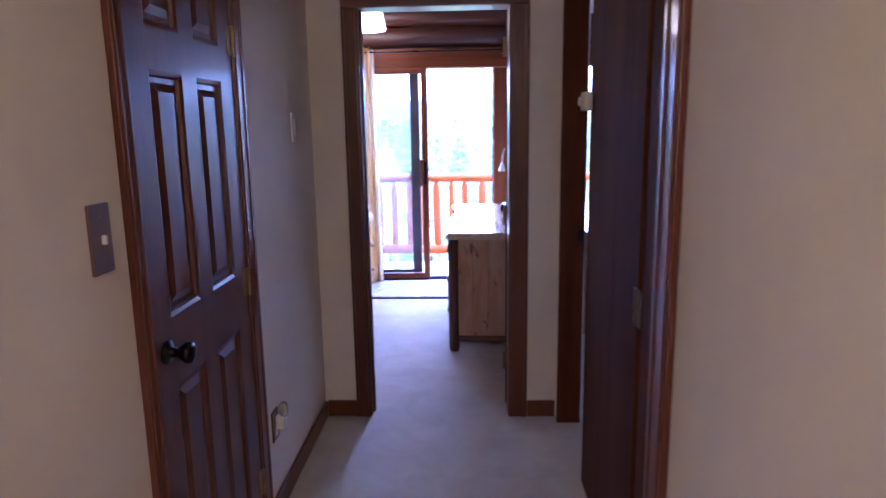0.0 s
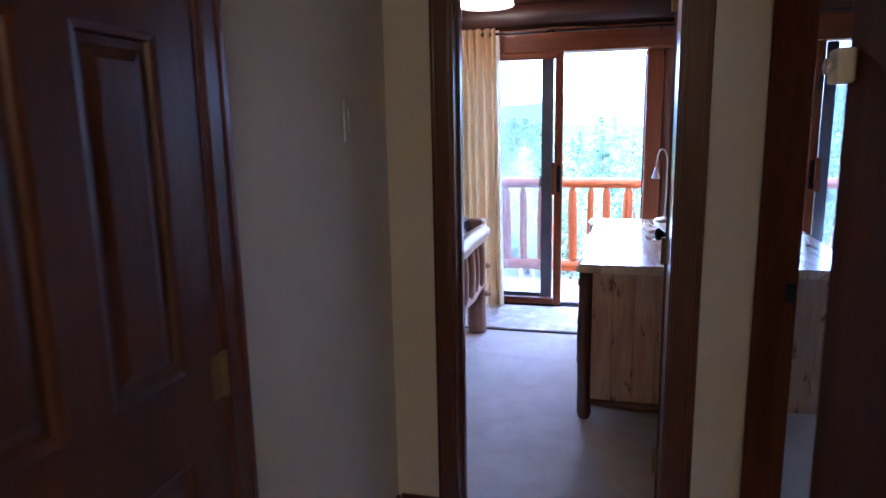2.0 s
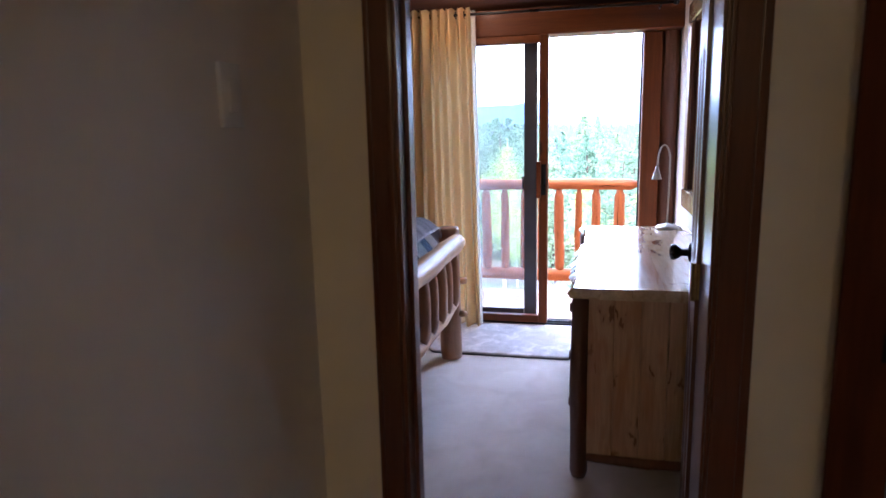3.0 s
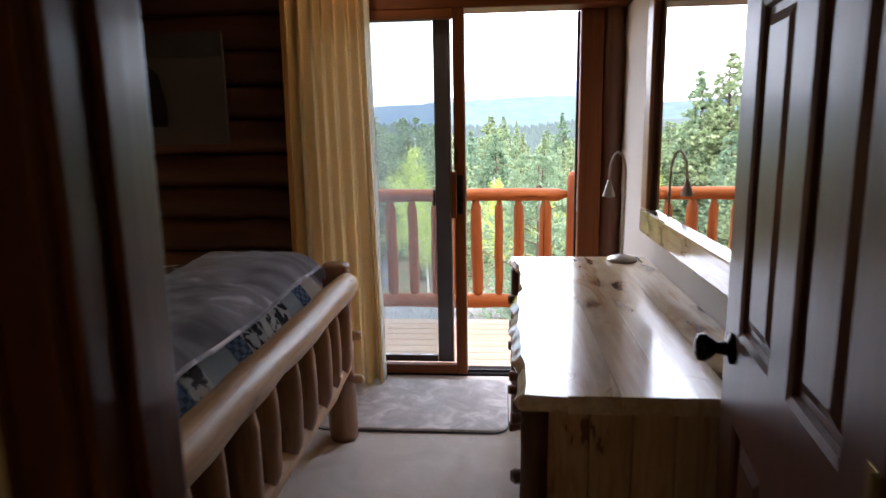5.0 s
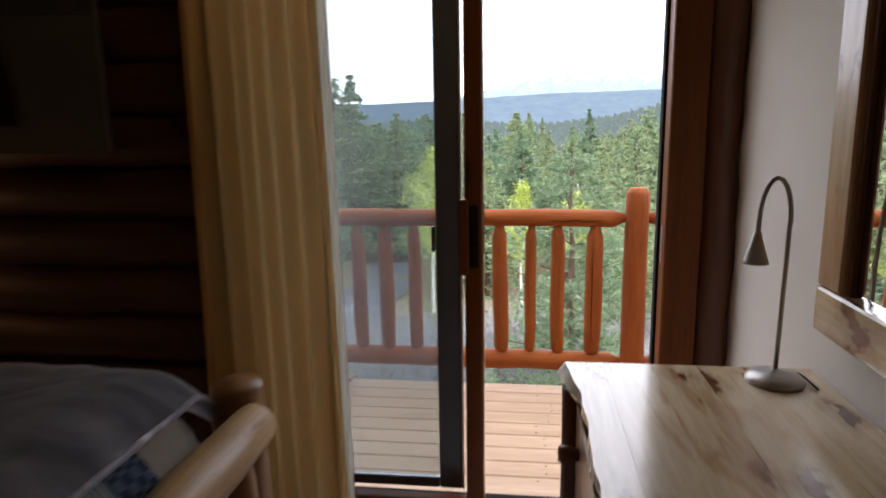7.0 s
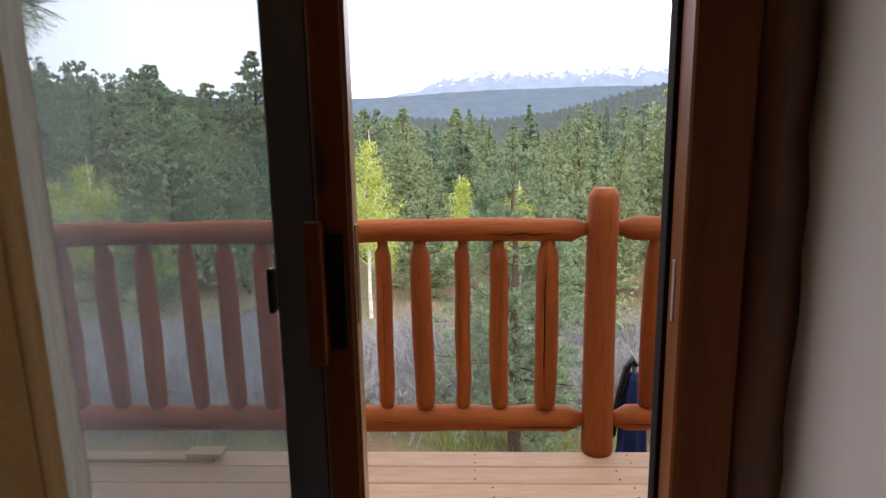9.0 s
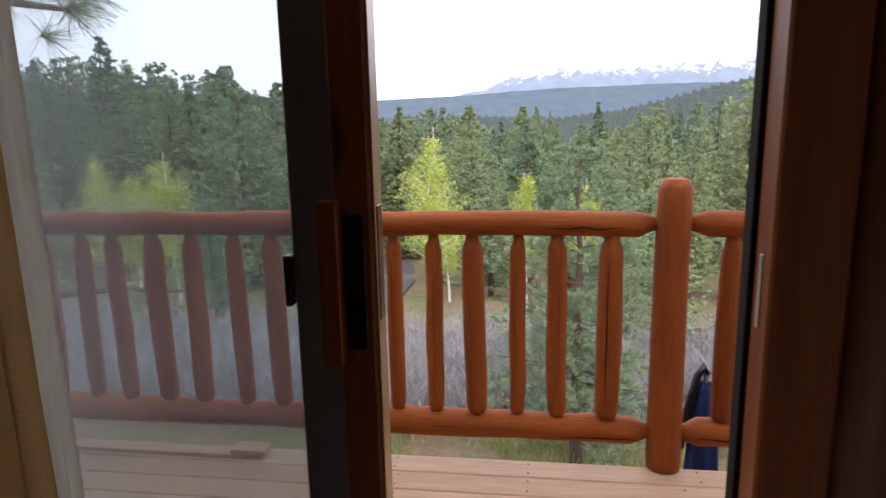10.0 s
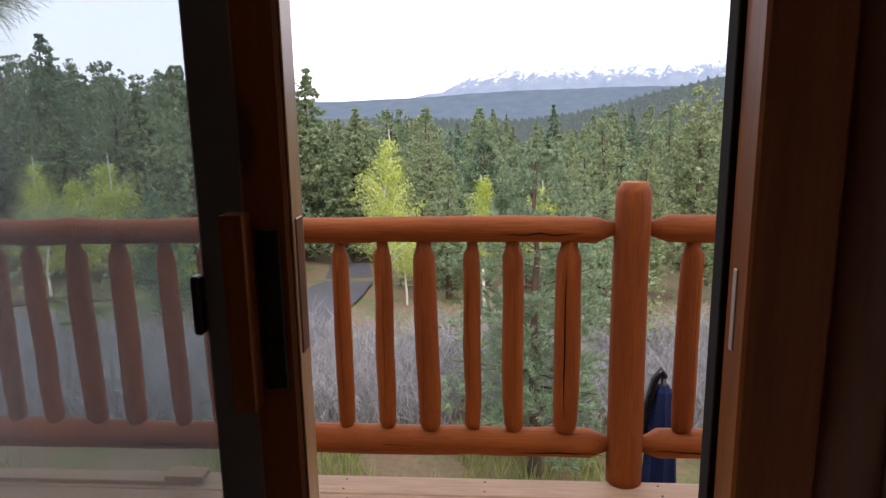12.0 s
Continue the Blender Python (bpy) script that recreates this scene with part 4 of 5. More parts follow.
# ---- curtain and rod ----
m = bpy.data.materials.new("curtain_cloth")
m.use_nodes = True
n, l = m.node_tree.nodes, m.node_tree.links
n.clear()
o = n.new("ShaderNodeOutputMaterial")
d = n.new("ShaderNodeBsdfDiffuse")
t_ = n.new("ShaderNodeBsdfTranslucent")
mp = coords(n, l, (1, 1, 1), True)
nz = noise_node(n, l, mp, 220, 3)
r = ramp(n, ((0.3, (0.75, 0.56, 0.28)), (0.7, (0.85, 0.68, 0.39))))
l.new(nz.outputs[0], r.inputs[0])
l.new(r.outputs[0], d.inputs[0])
l.new(r.outputs[0], t_.inputs[0])
mx = n.new("ShaderNodeMixShader")
mx.inputs[0].default_value = 0.42
l.new(d.outputs[0], mx.inputs[1])
l.new(t_.outputs[0], mx.inputs[2])
l.new(mx.outputs[0], o.inputs[0])
M["curtain"] = m


def curtain_sheet(x0, x1, y, folds, depth, z0, z1, spread, seed):
    bm = bmesh.new()
    rnd = random.Random(seed)
    nx, nz_ = folds * 16, 16
    grid = []
    ph = [rnd.uniform(0, 6.28) for _ in range(4)]
    for j in range(nz_ + 1):
        v = j / nz_
        row = []
        for i in range(nx + 1):
            u = i / nx
            # folds of uneven width, which wander a little towards the hem
            f = u * folds + 0.16 * math.sin(u * folds * 1.9 + ph[0]) + (1 - v) * 0.14 * math.sin(u * folds * 2.6 + ph[1])
            a = 2 * math.pi * f
            s = spread * (1 - v)
            deep = depth * (0.85 + 0.30 * math.sin(u * folds * 1.3 + ph[2])) * (0.72 + 0.28 * (1 - v))
            x = x0 - s * 0.3 + (x1 - x0 + s * 1.3) * u 
            yy = y + deep * math.sin(a) + 0.006 * math.sin(v * 3 + u * 5 + ph[3])
            row.append(bm.verts.new((x, yy, z0 + (z1 - z0) * v + (0.006 * math.cos(2 * a) if j == nz_ else 0.0))))
        grid.append(row)
    for j in range(nz_):
        for i in range(nx):
            bm.faces.new((grid[j][i], grid[j][i + 1], grid[j + 1][i + 1], grid[j + 1][i]))
    bmesh.ops.solidify(bm, geom=bm.faces[:], thickness=0.003)
    return bm


cu = thing("curtain", (0, 0, 0), "long beige pleated curtain drawn aside on its rod", "curtain")
part("curtain_panel", curtain_sheet(-1.105, -0.685, 6.225, 7, 0.05, 0.025, 2.20, 0.05, 2), "curtain", cu, "", True)
m2 = plain("sheer_lining", (0.84, 0.81, 0.73), 0.8, vary=0.03)
M["lining"] = m2
part("lining", curtain_sheet(-0.695, -0.655, 6.265, 1, 0.016, 0.02, 2.19, 0.03, 5), "lining", cu, "white lining edge", True)
# drape added in the made-up room, for the curtain in the reflection
cu2 = thing("window_drape", (0, 0, 0), "sheer white drape hanging aside, added as the reflected curtain", "curtain")
bm = curtain_sheet(1.80, 2.5, 6.33, 6, 0.03, 0.03, 2.2, 0.0, 15)
for v_ in bm.verts:
    # the free edge swings out towards the floor
    k = (2.5 - v_.co.x) / 0.7
    v_.co.x += k * 0.18 * (v_.co.z - 0.9)
part("drape_panel", bm, "lining", cu2, "", True)
part("drape_rod", tube([(1.3, 6.34, 2.215), (2.6, 6.34, 2.215)], [0.009, 0.009], 10), "black", cu2, "black rod", True)
rod = thing("curtain_rod", (0, 0, 0), "thin black metal curtain rod above sliding door", "curtain rod")
part("rod", tube([(-1.45, 6.26, 2.163), (0.60, 6.26, 2.163)], [0.009, 0.009], 12), "black", rod, "", True)
part("finial", lathe([(0.009, 0), (0.018, 0.01), (0.020, 0.022), (0.008, 0.036)], 14, (0.60, 6.26, 2.163), "x"), "black", rod, "", True)
for x in (-1.35, 0.53):
    part("bracket", tube([(x, 6.26, 2.156), (x, 6.30, 2.151), (x, 6.372 if x < -1.03 else 6.399, 2.151)], [0.006] * 3, 8), "black", rod, "", True)
for k in range(7):
    x = -1.075 + k * 0.058
    rg = bmesh.new()
    tube([(x, 6.26 + 0.022 * math.cos(q), 2.163 + 0.022 * math.sin(q)) for q in [2 * math.pi * i / 14 for i in range(15)]], [0.004] * 15, 6, rg, caps=False)
    part("grommet", rg, "black", cu, "", True)

# ---- picture on the log wall ----
pic = thing("wall_picture", (-2.03, 6.372, 1.345), "pale canvas picture with a dark rounded shape on logs", "picture")
part("canvas", box((-0.55, -0.03, 0), (0.55, 0.0, 0.60), 0.004), plain("canvas_pale", (0.062, 0.056, 0.05), 0.8, vary=0.12, scale=4), pic)
bm = bmesh.new()
blob = [(-0.20, 0.10), (-0.20, 0.28), (-0.17, 0.40), (-0.06, 0.46), (0.10, 0.45), (0.18, 0.38), (0.21, 0.22), (0.21, 0.10), (0.12, 0.10), (0.10, 0.20), (0.04, 0.22), (-0.01, 0.19), (-0.03, 0.10)]
f0 = bm.faces.new([bm.verts.new((x, -0.0315, z)) for x, z in blob])
ex = bmesh.ops.extrude_face_region(bm, geom=[f0])
bmesh.ops.translate(bm, vec=(0, -0.003, 0), verts=[v for v in ex["geom"] if isinstance(v, bmesh.types.BMVert)])
part("dark_shape", bm, "rubber", pic, "plain dark painted shape")
bm = box((-0.548, -0.034, 0.47), (0.548, -0.0305, 0.598))
part("dark_band", bm, plain("canvas_dark", (0.03, 0.028, 0.03), 0.8, vary=0.3, scale=9), pic, "dark upper band")

# ---- ceiling lamp in the bedroom ----
m, n, l, b = base_mat("lampshade", 0.8)
b.inputs["Base Color"].default_value = (0.75, 0.66, 0.48, 1)
b.inputs["Emission Color"].default_value = (1.0, 0.78, 0.48, 1)
b.inputs["Emission Strength"].default_value = 0.55
M["shade"] = m
pl = thing("pendant_lamp", (-0.68, 5.85, 2.30), "lit cream fabric pendant lamp hanging from ceiling", "lamp")
bm = bmesh.new()
sides = 32
rr = [[bm.verts.new((r_ * math.cos(2 * math.pi * k / sides), r_ * math.sin(2 * math.pi * k / sides), z)) for k in range(sides)] for r_, z in ((0.195, 0.0), (0.150, 0.24))]
for k in range(sides):
    bm.faces.new((rr[0][k], rr[0][(k + 1) % sides], rr[1][(k + 1) % sides], rr[1][k]))
bmesh.ops.solidify(bm, geom=bm.faces[:], thickness=0.003)
part("shade", bm, "shade", pl, "glowing cream fabric shade", True)
part("diffuser", lathe([(0.188, 0.004), (0.188, 0.008)], 32), "shade", pl, "glowing white diffuser disc")
part("stem", tube([(0, 0, 0.22), (0, 0, TOP - 2.301)], [0.008, 0.008], 8), "brass", pl, "", True)

# ---- balcony ----
bal = thing("balcony_railing", (0, 0, DECK_Z), "orange-stained peeled log balcony railing", "railing")
RY = 8.03
M["crack"] = plain("crack_dark", (0.022, 0.008, 0.004), 1.0, vary=0.2)
M["crack"].node_tree.nodes["Principled BSDF"].inputs["Specular IOR Level"].default_value = 0.0


def zl(z):
    return z - DECK_Z


def rail_log(x0, x1, z, r, name, seed):
    rnd = random.Random(seed)
    k = max(8, int((x1 - x0) / 0.16))
    xs = [x0, x0 + 0.035, x0 + 0.085] + [x0 + 0.085 + (x1 - x0 - 0.17) * i / k for i in range(1, k)] + [x1 - 0.085, x1 - 0.035, x1]
    rs = [r * 0.42, r * 0.62, r * 0.98] + [r * (1 + 0.05 * rnd.uniform(-1, 1)) for _ in range(1, k)] + [r * 0.98, r * 0.62, r * 0.42]
    pts = [(x, RY + 0.004 * rnd.uniform(-1, 1), zl(z) + 0.004 * rnd.uniform(-1, 1)) for x in xs]
    return part(name, tube(pts, rs, 16, wob=0.025, seed=seed), "rail_x", bal, "", True)


rail_log(-4.7, 0.555, 0.878, 0.052, "top_rail", 1)
rail_log(-4.7, 0.555, 0.005, 0.060, "lower_rail", 2)
rail_log(0.655, 3.6, 0.878, 0.054, "top_rail", 3)
rail_log(0.655, 3.6, 0.005, 0.060, "lower_rail", 4)


def railing_post(x):
    zs = [DECK_Z, DECK_Z + 0.03, 0.1, 0.4, 0.7, 0.95, 1.02, 1.055]
    rnd = random.Random(int(x * 10))
    return part("post", tube([(x + (0.003 * rnd.uniform(-1, 1) if z < 0.8 else 0.0), RY - 0.015, zl(z)) for z in zs], [0.068, 0.071, 0.069, 0.068, 0.067, 0.066, 0.065, 0.047], 20, wob=0.025, seed=3), "rail_z", bal, "thick log post with a chamfered top", True)


railing_post(0.605)
railing_post(-4.75)
for i, x in enumerate([-4.4, -4.2, -4.0, -3.8, -3.6, -3.42, -3.24, -3.06, -2.88, -2.70, -2.52, -2.34, -2.15, -1.96, -1.80, -1.61, -1.43, -1.23, -1.06, -0.89, -0.71, -0.53, -0.36, -0.19, -0.01, 0.15, 0.36, 0.82, 1.0, 1.19, 1.38, 1.57, 1.76, 1.95, 2.14, 2.33]):
    rnd = random.Random(100 + i)
    r = {21: 0.034, 22: 0.036, 23: 0.046, 24: 0.034, 25: 0.042, 26: 0.050, 27: 0.043}.get(i, 0.036 + 0.009 * rnd.random())
    x += 0.012
    lean = 0.018 * rnd.uniform(-1, 1)
    prof = [(0.052, 0.50), (0.064, 0.78), (0.085, 0.95), (0.20, 1.02), (0.40, 1.04), (0.60, 1.0), (0.760, 0.97), (0.782, 0.93), (0.808, 0.66), (0.845, 0.60)]
    pts = [(x + lean * (z - 0.4) + 0.003 * rnd.uniform(-1, 1), RY + 0.003 * rnd.uniform(-1, 1), zl(z)) for z, _ in prof]
    bl = part("baluster", tube(pts, [r * q for _, q in prof], 12, wob=0.05, seed=i), "rail_z", bal, "", True)
    if 17 < i < 28:
        wide = 1.1 if i == 26 else 0.3
        a = x + (0.006 if wide == 1.0 else 0.02 * rnd.uniform(-1, 1))
        part("crack", tube([(a + 0.004 * rnd.uniform(-1, 1), RY - r * 1.0, zl(z)) for z in (0.12, 0.2, 0.3, 0.42, 0.52, 0.66, 0.74)], [wide * q for q in (0.0005, 0.002, 0.003, 0.0035, 0.003, 0.0022, 0.0005)], 4), "crack", bl)

# drying cracks along the rails
for x0, x1, z, s in ((0.16, 0.53, -0.018, 5), (0.70, 1.02, 0.0, 6), (-0.7, -0.25, 0.012, 7), (-1.6, -1.0, -0.01, 8), (0.1, 0.42, 0.868, 9)):
    rnd = random.Random(s)
    part("crack", tube([(x0 + (x1 - x0) * k / 6, RY - (0.0595 if z < 0.5 else 0.051), zl(z + 0.006 * rnd.uniform(-1, 1))) for k in range(7)], [0.0006, 0.0018, 0.0026, 0.003, 0.0026, 0.0018, 0.0006], 4), "crack", bal)

deck = structure("deck", box((-5.0, 6.68, DECK_Z - 0.24), (4.0, 7.99, DECK_Z - 0.045)), "trim_x", "weathered wooden balcony deck frame", "deck")
deck_rows = 10
for k in range(deck_rows):
    y0 = 6.665 + k * 0.1345
    cut = [-5.0, -2.6 + 0.7 * math.sin(k * 2.1), 1.9 + 0.8 * math.sin(k * 1.3 + 1), 4.0]
    for a, b_ in zip(cut, cut[1:]):
        part("plank", box((a + 0.002, y0, DECK_Z - 0.04), (b_ - 0.002, y0 + 0.1295, DECK_Z), 0.004), "deck", deck)
    nb = bmesh.new()
    for j in range(14):
        for dy in (0.03, 0.10):
            lathe([(0.0045, 0.0), (0.004, 0.0012)], 6, (-4.8 + j * 0.61 + 0.05 * math.sin(j * k + dy * 90), y0 + dy, DECK_Z), bm=nb)
    tagged(part("nail_heads", nb, "rubber", deck), kind="stuff")
lp = thing("loose_plank", (-1.75, 7.93, DECK_Z), "pale loose wooden plank lying on the deck edge", "plank")
part("board", box((-0.75, -0.035, 0), (0.62, 0.035, 0.02), 0.003), "deck", lp)
part("end_block", box((0.50, -0.04, 0.021), (0.66, 0.04, 0.045), 0.006, 2), "deck", lp)

# house wall outside, below and above the balcony
structure("house_wall_lower", box((-6, 6.45, -4.2), (6, 6.6, -0.2)), "log", "log house wall below the balcony", "wall")

# ---- ground ----


def gz(x, y):
    """Height of the ground."""
    d = max(0.0, y - 9)
    z = -3.15 - 0.07 * min(d, 15) - 0.19 * max(0, min(d - 15, 13)) - 0.11 * max(0, min(d - 28, 26))
    z += 0.20 * max(0.0, min(-x - 13, 60)) * min(1, d / 25)
    z += 0.25 * noise.noise(Vector((x * 0.11, y * 0.11, 2.0))) * min(1, d / 6 + 0.2)
    if y > 90:
        z += (y - 90) * 0.01
    return z


noise.seed_set(1)
m, n, l, b = base_mat("meadow_soil", 0.95)
mp = coords(n, l, (1, 1, 1), True)
a = noise_node(n, l, mp, 0.5, 5, 0.65)
f = noise_node(n, l, mp, 9, 5, 0.7)
r = ramp(n, ((0.36, (0.20, 0.12, 0.075)), (0.5, (0.19, 0.15, 0.075)), (0.62, (0.12, 0.15, 0.045))))
l.new(a.outputs[0], r.inputs[0])
fr = ramp(n, ((0.3, (0.55, 0.55, 0.55)), (0.7, (1.1, 1.1, 1.1))))
l.new(f.outputs[0], fr.inputs[0])
l.new(mix(n, l, r.outputs[0], fr.outputs[0], 0.8, "MULTIPLY"), b.inputs["Base Color"])
bump(n, l, b, f.outputs[0], 0.8, 0.1)
M["soil"] = m
bm = bmesh.new()
gx = [-4500, -1500, -500, -200, -120] + [-90 + 4 * k for k in range(46)] + [120, 200, 500, 1500, 4500]
gy = [-600, -100, -20, 2] + [7 + 1.5 * k for k in range(14)] + [30 + 5 * k for k in range(16)] + [120, 160, 240, 400, 800, 1600, 4500]
vs = [[bm.verts.new((x, y, gz(x, y) if y < 200 else -8.5)) for y in gy] for x in gx]
for p, q in zip(vs, vs[1:]):
    for j in range(len(gy) - 1):
        bm.faces.new((p[j], q[j], q[j + 1], p[j + 1]))
structure("ground", bm, "soil", "dry spring meadow ground with brown soil patches", "ground", True)

# driveway: a ribbon that follows the ground
m, n, l, b = base_mat("asphalt", 0.85)
mp = coords(n, l, (1, 1, 1), True)
f = noise_node(n, l, mp, 60, 4)
r = ramp(n, ((0.3, (0.035, 0.036, 0.04)), (0.7, (0.075, 0.077, 0.085))))
l.new(f.outputs[0], r.inputs[0])
l.new(r.outputs[0], b.inputs["Base Color"])
M["asphalt"] = m


def road_x(y):
    """Middle line of the driveway."""
    return -5.35 - 0.055 * (y - 22.0) - 0.0042 * (y - 22.0) ** 2


bm = bmesh.new()
prev = None
for k in range(22):
    u = k / 21
    cy = 15.5 + 31.0 * u
    cx, w = road_x(cy), 1.25
    pair = [bm.verts.new((cx + s * w, cy, gz(cx + s * w, cy) + 0.07)) for s in (-1, 1)]
    if prev:
        bm.faces.new((prev[0], prev[1], pair[1], pair[0]))
    prev = pair
structure("road", bm, "asphalt", "narrow dark asphalt driveway between the trees", "driveway")

# ---- trees ----


def leaf_mat(name, lo, hi, back=0.3, tint=1.0):
    m = bpy.data.materials.new(name)
    m.use_nodes = True
    n, l = m.node_tree.nodes, m.node_tree.links
    n.clear()
    o = n.new("ShaderNodeOutputMaterial")
    g = n.new("ShaderNodeNewGeometry")
    oi = n.new("ShaderNodeObjectInfo")
    r = ramp(n, ((0.0, lo), (1.0, hi)))
    l.new(g.outputs["Random Per Island"], r.inputs[0])
    r2 = ramp(n, ((0.0, (0.66, 0.80, 0.86)), (0.35, (0.95, 1.0, 0.92)), (0.75, (1.04, 1.05, 0.92)), (1.0, (1.12, 1.08, 0.93))))
    l.new(oi.outputs["Random"], r2.inputs[0])
    c = mix(n, l, r.outputs[0], r2.outputs[0], tint, "MULTIPLY")
    d = n.new("ShaderNodeBsdfDiffuse")
    t = n.new("ShaderNodeBsdfTranslucent")
    l.new(c, d.inputs[0])
    l.new(c, t.inputs[0])
    mx = n.new("ShaderNodeMixShader")
    mx.inputs[0].default_value = back
    l.new(d.outputs[0], mx.inputs[1])
    l.new(t.outputs[0], mx.inputs[2])
    l.new(mx.outputs[0], o.inputs[0])
    return m


M["needles"] = leaf_mat("pine_needles", (0.145, 0.20, 0.128), (0.395, 0.465, 0.295), 0.36)
M["aspen_leaf"] = leaf_mat("aspen_leaves", (0.33, 0.41, 0.08), (0.54, 0.60, 0.19), 0.45, 0.15)
M["bark"] = wood("pine_bark", (0.05, 0.035, 0.028), (0.16, 0.10, 0.07), 0.9, "z", grain=9, relief=0.8)
M["aspen_bark"] = plain("aspen_bark", (0.55, 0.54, 0.48), 0.8, vary=0.3, scale=14, relief=0.3)
M["twig"] = leaf_mat("bare_twigs", (0.17, 0.14, 0.14), (0.50, 0.45, 0.455), 0.0)
M["grass"] = leaf_mat("grass_blades", (0.13, 0.17, 0.05), (0.30, 0.33, 0.13), 0.2)


class Soup:
    """Collects triangles fast."""

    def __init__(self):
        self.v, self.f = [], []

    def tri(self, a, b_, c):
        k = len(self.v)
        self.v += [a, b_, c]
        self.f.append((k, k + 1, k + 2))

    def quad(self, a, b_, c, d):
        k = len(self.v)
        self.v += [a, b_, c, d]
        self.f.append((k, k + 1, k + 2, k + 3))

    def mesh(self, name, material):
        me = bpy.data.meshes.new(name)
        me.from_pydata([tuple(p) for p in self.v], [], self.f)
        me.materials.append(M[material])
        return me


def tuft(s, rnd, at, out, size, blades, wide):
    """Needles that fan out from a twig's end."""
    for _ in range(blades):
        d = Vector((out.x + rnd.uniform(-0.9, 0.9), out.y + rnd.uniform(-0.9, 0.9), out.z + rnd.uniform(-0.35, 0.95))).normalized()
        side = d.cross(Vector((rnd.uniform(-1, 1), rnd.uniform(-1, 1), rnd.uniform(-1, 1)))).normalized() * wide
        tip = at + d * size * rnd.uniform(0.7, 1.2)
        s.quad(at - side * 0.5, at + side * 0.5, tip + side * 0.8, tip - side * 0.8)


def pine(seed, h, spread, bare, tufts_each, blades, size, wide, shape=1.0, levels=20):
    """Trunk with limbs, and a crown of needle tufts."""
    rnd = random.Random(seed)
    ob = thing("pine_tree", (0, 0, 0), "dark green ponderosa pine with an uneven needle crown", "tree", "pines of the forest")
    bend = [rnd.uniform(-0.06, 0.06) for _ in range(8)]
    bm = tube([(bend[k] * k * 0.2, bend[-1 - k] * k * 0.2, h * k / 7) for k in range(8)], [0.022 * h * (1 - k / 7.3) + 0.008 for k in range(8)], 7)
    s = Soup()
    for lv in range(levels):
        u = bare + (0.99 - bare) * (lv + rnd.uniform(-0.3, 0.3)) / (levels - 1)
        u = min(max(u, bare * 0.8), 0.995)
        z = u * h
        q = (u - bare) / (1 - bare)
        reach = spread * (max(0.03, (1 - q)) ** (0.62 * shape)) * (0.55 + 0.45 * min(1, q * 5 + 0.4))
        nb = 4 + int(4 * (1 - q)) if q < 0.93 else 3
        a0 = rnd.uniform(0, 6.28)
        for k in range(nb):
            if rnd.random() < 0.10:
                continue
            a = a0 + 6.283 * k / nb + rnd.uniform(-0.35, 0.35)
            L = reach * rnd.uniform(0.62, 1.18)
            lift = rnd.uniform(-0.05, 0.30) + 0.35 * q
            d = Vector((math.cos(a), math.sin(a), lift))
            base = Vector((0, 0, z))
            end = base + d * L
            if L > 0.5 and rnd.random() < 0.6:
                tube([base, base + d * L * 0.9], [0.004 * h * (1 - q) + 0.006, 0.005], 3, bm, caps=False)
            # needles stand in rounded clumps along the limb, the largest at its end
            clumps = 3 if L > 0.9 else 2 if L > 0.45 else 1
            for c_i in range(clumps):
                c0 = base + d * L * (1 - 0.36 * c_i) + Vector((rnd.gauss(0, 1), rnd.gauss(0, 1), rnd.gauss(0, 0.7))) * 0.10 * L
                rad = (0.06 + 0.18 * L) * rnd.uniform(0.7, 1.25)
                fine = size * (0.5 + 0.5 * min(1.0, 2.2 * (1 - q)))
                for t_i in range(max(2, tufts_each // clumps)):
                    o = Vector((rnd.gauss(0, 1), rnd.gauss(0, 1), rnd.gauss(0, 0.75))).normalized()
                    tuft(s, rnd, c0 + o * rad * rnd.uniform(0.4, 1.0), o + d * 0.4 + Vector((0, 0, 0.3)), fine * rnd.uniform(0.6, 1.0), blades, wide)
    part("trunk", bm, "bark", ob)
    cr = new("crown", s.mesh("crown", "needles"))
    cr.parent = ob
    return ob


